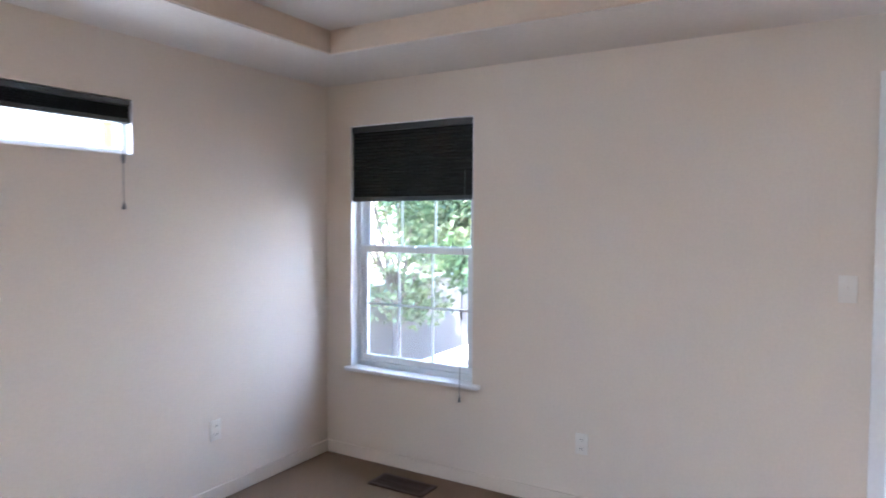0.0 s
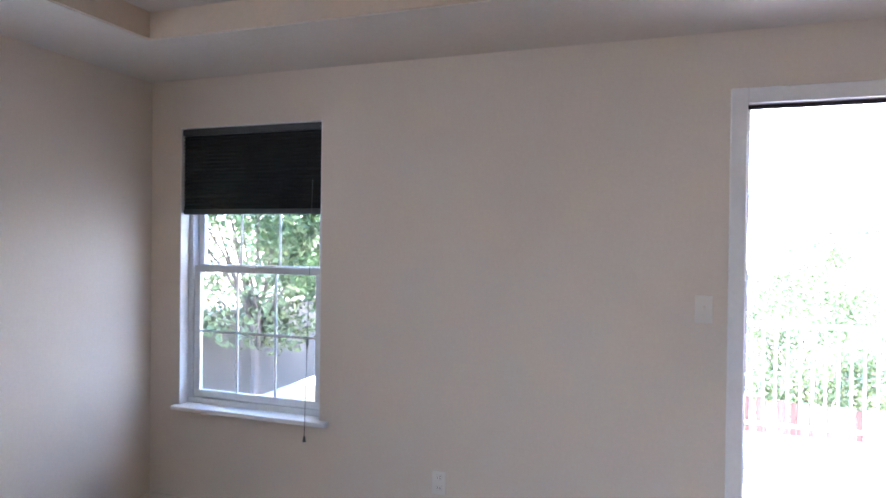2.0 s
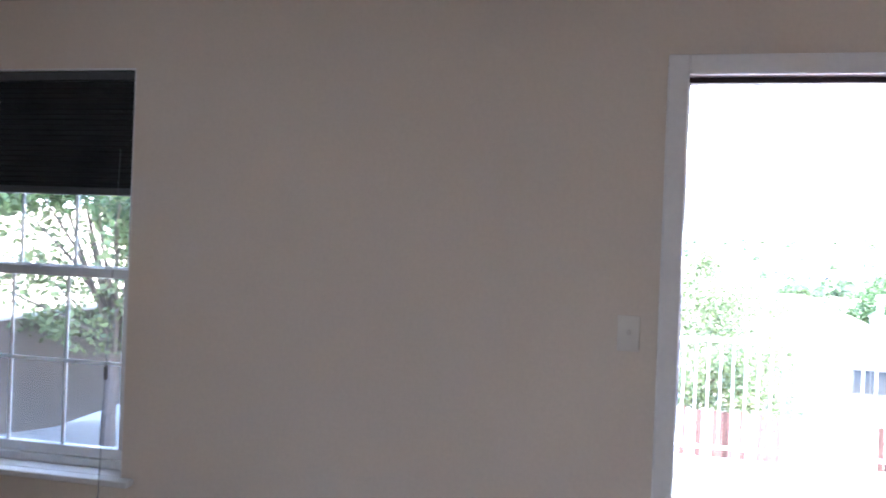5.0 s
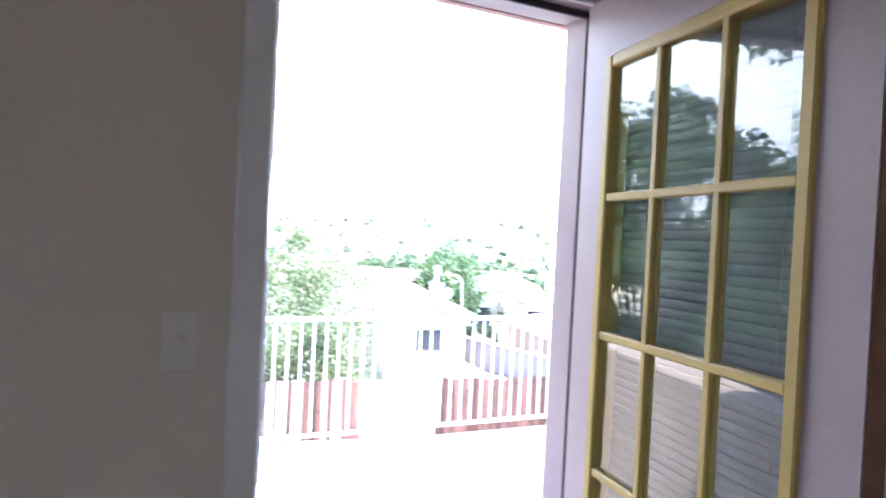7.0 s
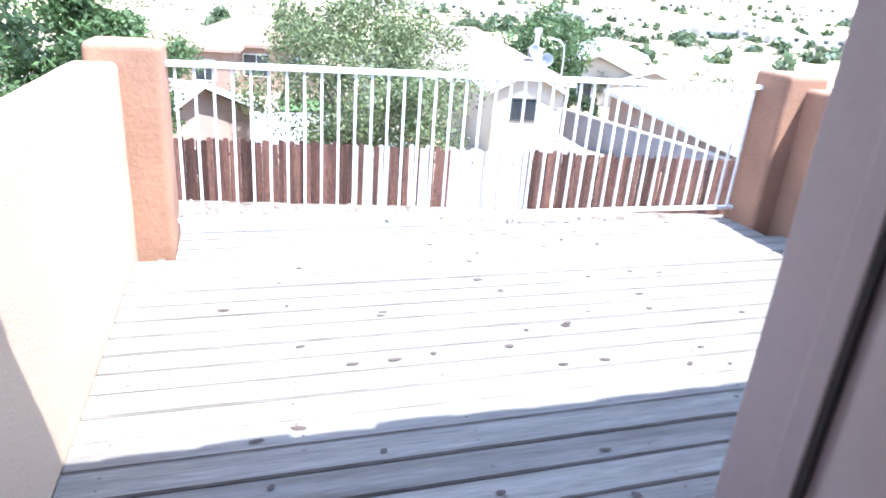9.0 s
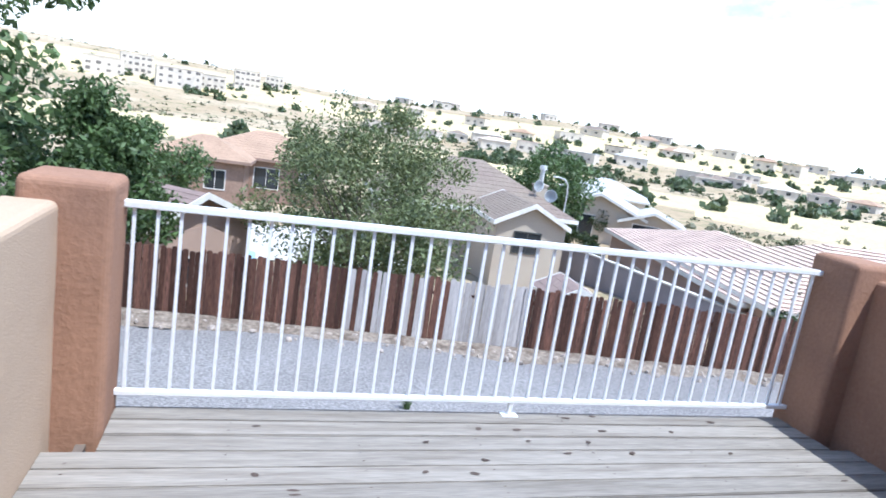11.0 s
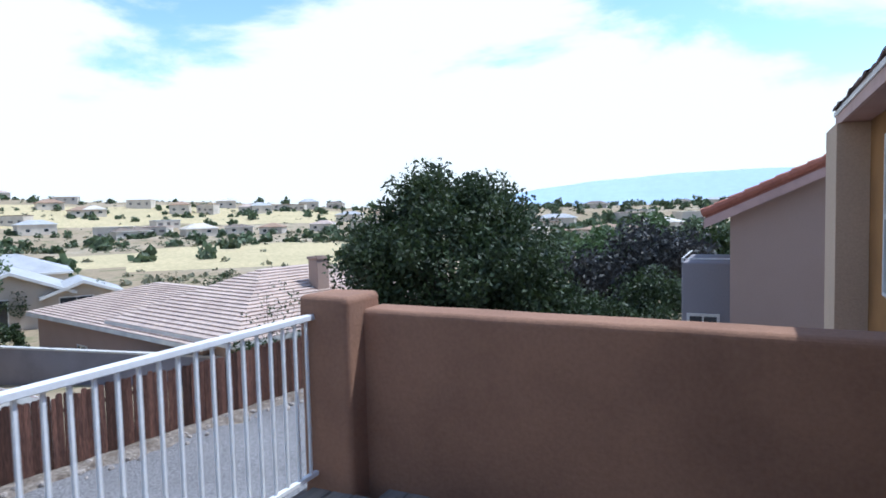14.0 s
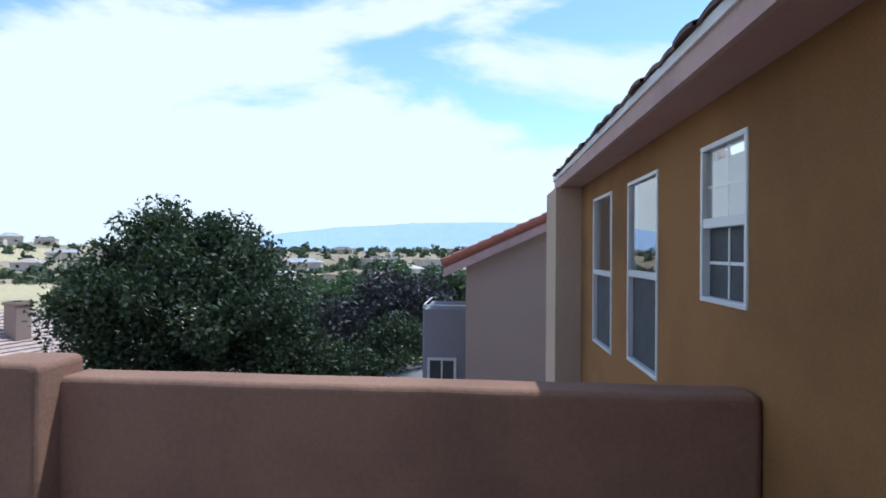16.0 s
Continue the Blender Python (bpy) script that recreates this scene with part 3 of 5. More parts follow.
shade = thing("cellular_shade", -0.03, (SY0 + SY1) / 2, SZ1, "unseen dark charcoal cellular shade, half lowered to cut the side window's light", "window shade")
shade.matrix_world = Matrix.Identity(4)
part("headrail", boxes((-0.05, -0.006, SY0 + 0.008, SY1 - 0.008, SZ1 - 0.045, SZ1 - 0.008), bevel=0.004), M_SHADE_RAIL, shade)
part("cloth", pleated(bmesh.new(), SY0 + 0.01, SY1 - 0.01, 1.502, SZ1 - 0.045, -0.028, 0.016, 20, flip=True), M_SHADE, shade)
part("bottom_rail", boxes((-0.05, -0.008, SY0 + 0.008, SY1 - 0.008, 1.472, 1.502), bevel=0.004), M_SHADE_RAIL, shade)

M_SCREEN = material("insect_screen", (0.055, 0.06, 0.07), rough=0.7, var=0.08, coarse=6, fine=300, bump=0.15)
M_BLIND = material("white_roller_blind", (0.72, 0.72, 0.72), rough=0.85, var=0.03, bump=0.05)
for k, (a0, a1, z0, z1) in enumerate(OUTER_WINDOWS):
    win = thing("window_%d" % (k + 3), (a0 + a1) / 2, OUT, z0, "tall white vinyl sash window with a dark screen" if k else "small white divided-light sash window with a drawn blind", "window", kind="structure")
    win.matrix_world = Matrix.Identity(4)
    w = 0.028
    part("window_frame", boxes((a0, a1, 0.09, OUT + 0.012, z1 - w, z1), (a0, a1, 0.09, OUT + 0.012, z0, z0 + w), (a0, a0 + w, 0.09, OUT + 0.012, z0 + w, z1 - w), (a1 - w, a1, 0.09, OUT + 0.012, z0 + w, z1 - w), bevel=0.004), M_VINYL, win)
    mid = z0 + (z1 - z0) * (0.49 if k else 0.5)
    part("meeting_rail", boxes((a0 + w, a1 - w, 0.10, OUT + 0.006, mid - 0.025, mid + 0.025), bevel=0.004), M_VINYL, win)
    pane("upper_pane", boxes((a0 + w, a1 - w, 0.140, 0.146, mid + 0.025, z1 - w)), win)
    pane("lower_pane", boxes((a0 + w, a1 - w, 0.112, 0.118, z0 + w, mid - 0.025)), win)
    part("insect_screen", boxes((a0 + w, a1 - w, 0.126, 0.128, z0 + w, mid - 0.025)), M_SCREEN, win)
    if not k:
        part("blind", boxes((a0 + w, a1 - w, 0.105, 0.110, mid + 0.025, z1 - w - 0.05)), M_BLIND, win)
        c = (a0 + a1) / 2
        part("muntin", boxes((c - 0.008, c + 0.008, 0.128, 0.138, mid + 0.025, z1 - w)), M_VINYL, win)
        part("muntin", boxes((a0 + w, a1 - w, 0.129, 0.137, (mid + z1) / 2 - 0.02, (mid + z1) / 2 - 0.004)), M_VINYL, win)
        part("muntin", boxes((c - 0.008, c + 0.008, 0.1285, 0.134, z0 + w, mid - 0.025)), M_VINYL, win)
        part("muntin", boxes((a0 + w, a1 - w, 0.1285, 0.133, (mid + z0) / 2 - 0.008, (mid + z0) / 2 + 0.008)), M_VINYL, win)

# ---- door frame and glazed door ----
df = thing("door_frame_1", (DX0 + DX1) / 2, 0, 0, "white painted door frame with flat casing", "door frame", kind="structure")
df.matrix_world = Matrix.Identity(4)
CW = 0.062
part("casing", boxes((DX0 - CW, DX0 + 0.004, -0.017, 0.0, 0.0, DTOP + CW), (DX1 - 0.004, DX1 + CW, -0.017, 0.0, 0.0, DTOP + CW), (DX0 + 0.004, DX1 - 0.004, -0.017, 0.0, DTOP - 0.004, DTOP + CW), bevel=0.004), M_TRIM, df)
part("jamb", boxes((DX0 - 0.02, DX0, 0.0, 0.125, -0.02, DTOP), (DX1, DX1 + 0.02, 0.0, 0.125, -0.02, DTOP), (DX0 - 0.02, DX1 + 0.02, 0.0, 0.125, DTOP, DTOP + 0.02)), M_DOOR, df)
part("strike_stop", boxes((DX0, DX0 + 0.014, 0.052, 0.124, 0, DTOP - 0.012), bevel=0.003), M_WEATHER, df, "dark compressed door stop")
bm = bmesh.new()          # a torn white bead along the strike side
rnd = random.Random(8)
zz, off = 0.0, 0.0
while zz < DTOP - 0.03:
    z2 = min(DTOP - 0.02, zz + rnd.uniform(0.05, 0.14))
    off2 = max(-0.004, min(0.006, off + rnd.uniform(-0.005, 0.005)))
    tube(bm, (DX0 + 0.005 + off, 0.040, zz), (DX0 + 0.005 + off2, 0.040, z2), 0.0085, 0.0085, n=8)
    zz, off = z2, off2
part("bead", bm, M_TRIM, df, "torn white weatherstrip bead", smooth=True)
part("door_stop", boxes((DX1 - 0.012, DX1, 0.052, 0.085, 0, DTOP - 0.012), (DX0 + 0.015, DX1 - 0.0125, 0.052, 0.085, DTOP - 0.012, DTOP), bevel=0.002), M_DOOR, df)
part("weatherstrip", boxes((DX1 - 0.010, DX1 - 0.001, 0.043, 0.0515, 0, DTOP - 0.012), (DX0 + 0.010, DX1 - 0.010, 0.043, 0.0515, DTOP - 0.018, DTOP - 0.001)), M_WEATHER, df)
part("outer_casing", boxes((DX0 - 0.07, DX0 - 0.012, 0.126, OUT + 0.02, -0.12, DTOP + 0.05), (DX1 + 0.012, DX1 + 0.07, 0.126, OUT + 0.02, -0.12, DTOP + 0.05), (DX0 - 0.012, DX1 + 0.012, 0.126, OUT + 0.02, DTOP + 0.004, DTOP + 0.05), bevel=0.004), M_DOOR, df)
part("threshold", boxes((DX0 - 0.02, DX1 + 0.02, 0.0, 0.20, -0.05, 0.012), bevel=0.006), M_POLE, df)

SWING, LW, LT = 82.0, 0.845, 0.044
door = thing("glazed_door", DX1 + 0.002, -0.002, 0.012, "white exterior door with shade in its mauve colour, standing open, fifteen panes in a yellowed grille", "door", rz=SWING)
# in the door's own frame the leaf runs from its hinge towards -x; its outer face is at y = LT
ZB, ZT = 0.27, 1.945
GA0, GA1 = 0.125, 0.728
H = DTOP - 0.02
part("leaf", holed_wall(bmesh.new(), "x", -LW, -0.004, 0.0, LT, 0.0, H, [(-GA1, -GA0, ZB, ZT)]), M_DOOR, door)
part("leaf_edge", boxes((-LW - 0.003, -LW - 0.0005, 0.002, LT - 0.002, 0.0, H)), M_DOOR_EDGE, door)
part("lite_frame", boxes((-GA1 - 0.012, -GA1 + 0.018, -0.006, LT + 0.010, ZB - 0.012, ZT + 0.012), (-GA0 - 0.018, -GA0 + 0.012, -0.006, LT + 0.010, ZB - 0.012, ZT + 0.012),
     (-GA1 + 0.018, -GA0 - 0.018, -0.006, LT + 0.010, ZB - 0.012, ZB + 0.018), (-GA1 + 0.018, -GA0 - 0.018, -0.006, LT + 0.010, ZT - 0.018, ZT + 0.012), bevel=0.004), M_GRILLE, door)
for i in (1, 2):
    c = -GA0 - (GA1 - GA0) * i / 3
    part("muntin", boxes((c - 0.010, c + 0.010, LT - 0.006, LT + 0.006, ZB + 0.018, ZT - 0.018), bevel=0.003), M_GRILLE, door)
    part("muntin", boxes((c - 0.010, c + 0.010, LT - 0.024, LT - 0.012, ZB + 0.018, ZT - 0.018), bevel=0.003), M_GRILLE, door)
for i in (1, 2, 3, 4):
    c = ZB + (ZT - ZB) * i / 5
    part("muntin", boxes((-GA1 + 0.018, -GA0 - 0.018, LT - 0.0055, LT + 0.0065, c - 0.010, c + 0.010), bevel=0.003), M_GRILLE, door)
    part("muntin", boxes((-GA1 + 0.018, -GA0 - 0.018, LT - 0.0245, LT - 0.0125, c - 0.010, c + 0.010), bevel=0.003), M_GRILLE, door)
for i in range(3):
    for j in range(5):
        a0 = -GA0 - (GA1 - GA0) * (i + 1) / 3
        a1 = -GA0 - (GA1 - GA0) * i / 3
        c0, c1 = ZB + (ZT - ZB) * j / 5, ZB + (ZT - ZB) * (j + 1) / 5
        pane("pane", boxes((a0 + 0.0005, a1 - 0.0005, LT - 0.011, LT - 0.007, c0 + 0.0005, c1 - 0.0005)), door)
bm = bmesh.new()
tube(bm, (-0.795, LT, 0.93), (-0.795, LT + 0.008, 0.93), 0.030, 0.028, n=20)
tube(bm, (-0.795, LT + 0.008, 0.93), (-0.795, LT + 0.03, 0.93), 0.012, 0.012, n=12)
part("knob_rose", bm, M_STEEL, door, smooth=False)
bm = bmesh.new()
bmesh.ops.create_uvsphere(bm, u_segments=18, v_segments=12, radius=0.028, matrix=Matrix.Translation((-0.795, LT + 0.05, 0.93)) @ Matrix.Diagonal((1, 0.8, 1, 1)))
part("knob", bm, M_STEEL, door, "dark bronze knob", smooth=True)
part("deadbolt", tube(bmesh.new(), (-0.795, LT, 1.08), (-0.795, LT + 0.02, 1.08), 0.027, 0.024, n=20), M_STEEL, door)
for hz in (0.25, 1.05, 1.85):
    part("hinge", tube(bmesh.new(), (0.004, -0.006, hz - 0.045), (0.004, -0.006, hz + 0.045), 0.007, n=10), M_STEEL, door)

# a drawn mini blind hangs on the room side of the door
M_SLAT = material("grey_blind_slat", (0.36, 0.37, 0.39), rough=0.45, var=0.04, coarse=5, fine=40, bump=0.03)
blind = part("blind", boxes((-GA1 - 0.03, -GA0 + 0.03, -0.034, -0.004, ZT + 0.03, ZT + 0.06), (-GA1 - 0.03, -GA0 + 0.03, -0.026, -0.012, ZB - 0.09, ZB - 0.075), bevel=0.003), M_SLAT, door, "drawn grey mini blind")
bm = bmesh.new()
prof = [(-0.0055, -0.0115), (-0.0015, -0.006), (0.001, 0.0), (0.0025, 0.006), (0.003, 0.0115)]
rows = [[bm.verts.new((x, y + o, z)) for x in (-GA1 - 0.025, -GA0 + 0.025) for o in (0.0, 0.0008)] for y, z in prof]
for a, b in zip(rows, rows[1:]):
    for i, j in ((0, 2), (1, 3), (0, 1), (2, 3)):
        bm.faces.new((a[i], a[j], b[j], b[i]))
slat_me = mesh_of("slat", bm, M_SLAT)
zz = ZB - 0.06
while zz < ZT + 0.025:
    ob = new("slat", slat_me)
    ob.parent = blind
    ob.matrix_basis = pose(0, -0.019, zz, 0, 0, 0)
    zz += 0.0215
for sx in (-GA1 + 0.10, -GA0 - 0.10):
    part("ladder_cord", tube(bmesh.new(), (sx, -0.0145, ZB - 0.08), (sx, -0.0145, ZT + 0.03), 0.0008, n=5), M_SLAT, blind)

# ---- small things in the bedroom ----
reg = thing("floor_register", 0.77, -0.225, 0.0, "dark brown metal floor register set in the carpet", "floor vent", rz=0)
part("frame", boxes((-0.19, 0.19, -0.085, -0.065, 0.0, 0.012), (-0.19, 0.19, 0.065, 0.085, 0.0, 0.012), (-0.19, -0.165, -0.065, 0.065, 0.0, 0.012), (0.165, 0.19, -0.065, 0.065, 0.0, 0.012), bevel=0.002), M_BROWN_METAL, reg)
for i in range(18):
    x = -0.156 + 0.0184 * i
    part("slat", boxes((x - 0.003, x + 0.003, -0.065, 0.065, 0.002, 0.009)), M_BROWN_METAL, reg)
part("centre_bar", boxes((-0.165, 0.165, -0.004, 0.004, 0.004, 0.0105)), M_BROWN_METAL, reg)
part("backing", boxes((-0.166, 0.166, -0.066, 0.066, 0.0005, 0.0015)), M_SLOT, reg)


def outlet(x, y, z, rz):
    o = thing("wall_outlet", x, y, z, "ivory duplex wall outlet with plain plate", "outlet", "bedroom outlets", rz=rz)
    part("plate", boxes((-0.035, 0.035, -0.006, 0.0, -0.057, 0.057), bevel=0.002), M_PLATE, o)
    for s in (-1, 1):
        part("socket", boxes((-0.017, 0.017, -0.009, -0.006, s * 0.025 - 0.014, s * 0.025 + 0.014), bevel=0.003), M_PLATE, o)
        part("slots", boxes((-0.008, -0.006, -0.0095, -0.0085, s * 0.025 - 0.006, s * 0.025 + 0.006), (0.006, 0.008, -0.0095, -0.0085, s * 0.025 - 0.006, s * 0.025 + 0.006)), M_SLOT, o)


outlet(1.78, 0.0, 0.37, 0)
outlet(0.0, -0.93, 0.40, 90)
sw = thing("light_switch", 2.965, 0.0, 1.27, "ivory toggle light switch beside the door", "switch")
part("plate", boxes((-0.036, 0.036, -0.006, 0.0, -0.06, 0.06), bevel=0.002), M_PLATE, sw)
part("toggle", boxes((-0.005, 0.005, -0.018, -0.006, -0.004, 0.012), bevel=0.002), M_PLATE, sw)

# ---- balcony ----
DECK, PX0, PX1 = -0.14, 2.80, 7.05
POSTY0, POSTY1 = 3.225, 3.56


def stucco_block(bm, x0, x1, y0, y1, z0, z1, step=0.055, wobble=0.004, round_=0.035):
    """A hand-floated stucco block: rounded edges and a faintly uneven skin."""
    part_bm = bmesh.new()
    box(part_bm, x0, x1, y0, y1, z0, z1, bevel=round_, seg=4)
    for ax, lo, hi in ((0, x0, x1), (1, y0, y1), (2, z0, z1)):
        no = Vector([1.0 if i == ax else 0.0 for i in range(3)])
        k = max(1, int((hi - lo) / step))
        for i in range(1, k):
            co = no * (lo + (hi - lo) * i / k)
            bmesh.ops.bisect_plane(part_bm, geom=part_bm.verts[:] + part_bm.edges[:] + part_bm.faces[:], plane_co=co, plane_no=no)
    for v in part_bm.verts:
        v.co += Vector((noise.noise(v.co * 4.1), noise.noise(v.co * 4.1 + Vector((9, 3, 1))), noise.noise(v.co * 4.1 + Vector((2, 7, 5))))) * wobble
    me = bpy.data.meshes.new("tmp")
    part_bm.to_mesh(me)
    part_bm.free()
    bm.from_mesh(me)
    bpy.data.meshes.remove(me)
    return bm


for nm, x0, x1, y0, y1, z1, lab in (("wall_parapet_west", 2.58, PX0, OUT, POSTY0 + 0.03, 0.872, "stucco parapet in a sunlit pale beige tone along the balcony"),
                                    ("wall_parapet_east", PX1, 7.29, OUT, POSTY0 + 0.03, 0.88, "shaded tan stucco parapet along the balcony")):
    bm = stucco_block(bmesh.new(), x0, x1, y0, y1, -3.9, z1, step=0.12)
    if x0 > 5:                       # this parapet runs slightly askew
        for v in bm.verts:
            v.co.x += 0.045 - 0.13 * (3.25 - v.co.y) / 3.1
    structure(nm, bm, M_STUCCO_SUNLIT if x0 < 5 else M_STUCCO, lab, "parapet")
for x0, x1 in ((2.64, 3.0), (6.93, 7.28)):
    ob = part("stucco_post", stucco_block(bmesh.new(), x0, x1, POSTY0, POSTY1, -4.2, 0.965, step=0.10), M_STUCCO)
    tagged(ob, "square tan stucco corner post with rounded edges", "post", "balcony posts")

rail = thing("balcony_railing", 4.95, 3.47, DECK, "white painted steel railing with thin square balusters", "railing")
RX0, RX1, RY = 2.985, 6.95, 3.47
rail.matrix_world = Matrix.Identity(4)
part("top_rail", boxes((RX0, RX1, RY - 0.024, RY + 0.024, 0.83, 0.862), bevel=0.004), M_RAIL, rail)
part("bottom_rail", boxes((RX0, RX1, RY - 0.016, RY + 0.016, -0.062, -0.036), bevel=0.003), M_RAIL, rail)
bal = mesh_of("baluster", boxes((-0.0072, 0.0072, -0.0072, 0.0072, -0.036, 0.83)), M_RAIL)
for i in range(40):
    ob = new("baluster", bal)
    ob.parent = rail
    ob.matrix_basis = pose(6.88 - 0.0985 * i, RY, 0)
part("foot", boxes((5.0, 5.025, RY - 0.012, RY + 0.012, DECK + 0.008, -0.062), (4.965, 5.06, RY - 0.03, RY + 0.03, DECK + 0.001, DECK + 0.008), bevel=0.002), M_RAIL, rail)

deck = thing("floor_deck", 4.9, 1.9, DECK, "weathered grey wooden balcony deck boards", "deck", kind="structure")
deck.matrix_world = Matrix.Identity(4)
BW = 0.139
rnd = random.Random(11)
board_meshes = []
for v in range(3):
    bm = bmesh.new()
    box(bm, 0, 1, 0, BW - 0.007, -0.036, 0, bevel=0.0)
    bm.verts.ensure_lookup_table()
    bmesh.ops.bevel(bm, geom=[e for e in bm.edges if abs(e.verts[0].co.x - e.verts[1].co.x) > 0.5 and e.verts[0].co.z > -0.01], offset=0.005, segments=2, affect="EDGES")
    board_meshes.append(bm)
n_boards = int((3.60 - 0.165) / BW)
for i in range(n_boards):
    y = 0.175 + BW * i
    bx0, bx1 = (PX0 + 0.004, PX1 + 0.04 - 0.13 * (3.25 - y) / 3.1) if y + BW < POSTY0 else (3.004, 6.945)
    src = board_meshes[i % 3].copy()
    dz = [rnd.uniform(-0.003, 0.003) for _ in range(2)]
    for vt in src.verts:
        vt.co.z += dz[0] if vt.co.x < 0.5 else dz[1]
        vt.co.x = bx0 + (bx1 - bx0) * vt.co.x
        vt.co.y += y
        vt.co.z += DECK
    part("board", src, M_DECK, deck)
for bm in board_meshes:
    bm.free()
# the last box is an unseen dark panel closing the deck underneath
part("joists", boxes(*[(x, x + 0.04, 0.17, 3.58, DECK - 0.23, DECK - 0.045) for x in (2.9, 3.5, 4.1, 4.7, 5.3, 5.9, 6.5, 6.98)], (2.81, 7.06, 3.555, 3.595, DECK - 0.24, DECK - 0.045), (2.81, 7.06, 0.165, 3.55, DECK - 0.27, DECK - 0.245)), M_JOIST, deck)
verts, faces = [], []
for i in range(n_boards):       # nail heads with rusty halos, and knots
    y = 0.175 + BW * i
    spots = [(x + rnd.uniform(-0.012, 0.012), y + f * BW + rnd.uniform(-0.008, 0.008), rnd.uniform(0.004, 0.007), rnd.uniform(0.003, 0.005)) for x in (2.92, 3.52, 4.12, 4.72, 5.32, 5.92, 6.52, 6.99) for f in (0.25, 0.72) if rnd.random() < 0.6]
    spots += [(rnd.uniform(3.1, 6.8), y + rnd.uniform(0.03, 0.10), rnd.uniform(0.012, 0.030), rnd.uniform(0.008, 0.016)) for _ in range(rnd.randint(2, 5))]
    for cx, cy, ra, rb in spots:
        if y + BW >= POSTY0 and not 3.02 < cx < 6.93:
            continue
        b0 = len(verts)
        ph = rnd.uniform(0, 6)
        for k in range(7):
            a = 2 * math.pi * k / 7
            s = 1 + 0.25 * math.sin(2 * a + ph)
            verts.append((cx + ra * s * math.cos(a), cy + rb * s * math.sin(a), DECK + 0.0042))
        faces.append(tuple(range(b0, b0 + 7)))
pieces_mesh("nail_heads", verts, faces, M_KNOT, deck, "stuff")


# ---- land ----
def smooth(a, b, x):
    t = min(1, max(0, (x - a) / (b - a)))
    return t * t * (3 - 2 * t)


def fence_y(x):
    return 18.6 - 0.15 * x


def ridge_el(az):
    """Height angle of the skyline, in degrees, by bearing from +y."""
    pts = [(-90, 1.6), (-20, 1.9), (-5, 1.75), (8, 1.1), (16, 1.25), (26, 1.6), (40, 1.2), (50, 0.8), (56, 0.35), (66, -0.1), (180, -0.1)]
    for (a0, e0), (a1, e1) in zip(pts, pts[1:]):
        if az <= a1:
            return e0 + (e1 - e0) * smooth(a0, a1, az)
    return -0.1


def land(x, y):
    r = math.hypot(x - 4, y - 1)
    az = math.degrees(math.atan2(x - 4, y - 1))
    past = y - fence_y(x)
    z = -3.1 - 1.6 * smooth(3, 17, y + 0.15 * x)
    z += 0.9 * (1 - smooth(-14, -5, x))
    z -= 1.2 * smooth(-0.2, 1.2, past) + 1.0 * smooth(2, 30, past)
    far = smooth(55, 130, r)
    z = z * (1 - far) + -8.8 * far
    top = 1.4 + math.tan(radians(ridge_el(az))) * 480
    z += (top + 8.8) * smooth(230, 480, r) ** 1.3
    if r > 480:
        z += (0.0 - z) * smooth(480, 2500, r)
    bumpy = noise.fractal(Vector((x * 0.02, y * 0.02, 0)), 1, 2, 4)
    z += bumpy * 1.3 * smooth(60, 300, r) * (1 - smooth(420, 500, r) * 0.7)
    return z


M_SAND = material("pale_sand_and_dry_grass", (0.54, 0.44, 0.255), rough=1.0, var=0.25, coarse=0.06, fine=0.9, bump=0.4, tint=(0.46, 0.38, 0.22), tint_amt=0.8, bump_dist=0.2, spec=0.05)


def sheet():
    rad = [0.0] + [1.8 * k for k in range(1, 40)] + [70 * 1.11 ** k for k in range(1, 42)]
    rad = [r for r in rad if r < 4700] + [4800]
    na = 180
    verts, faces = [], []
    for r in rad:
        for k in range(na):
            a = 2 * math.pi * k / na
            x, y = 4 + r * math.sin(a), 1 + r * math.cos(a)
            verts.append((x, y, land(x, y)))
    for i in range(len(rad) - 1):
        for k in range(na):
            a, b = i * na + k, i * na + (k + 1) % na
            faces.append((a, b, b + na, a + na))
    me = bpy.data.meshes.new("ground")
    me.from_pydata(verts, [], faces)
    me.materials.append(M_LAND)
    me.materials.append(M_GRAVEL)
    me.materials.append(M_SAND)
    for p in me.polygons:
        p.use_smooth = True
        c = p.center
        if c.y < fence_y(c.x) - 0.2 and -12 < c.x < 34 and c.y > -14:
            p.material_index = 1
            continue
        r, az = math.hypot(c.x - 4, c.y - 1), math.degrees(math.atan2(c.x - 4, c.y - 1))
        wob = 25 * noise.noise(Vector((c.x * 0.02, c.y * 0.02, 5)))
        if -30 < az < 64 and (130 < r + wob < 215 or 330 < r + wob < 420):
            p.material_index = 2
    ob = new("ground", me)
    return tagged(ob, "grey gravel yard falling to dry scrubby hills", "ground", kind="structure")


sheet()

# pale dirt strip with loose stones at the foot of the fence
rnd = random.Random(21)
bm = bmesh.new()
bmesh.ops.create_icosphere(bm, subdivisions=1, radius=1.0)
for v in bm.verts:
    v.co *= 1 + 0.25 * noise.noise(v.co * 2.2)
stone_me = mesh_of("stone", bm, M_ROCK)
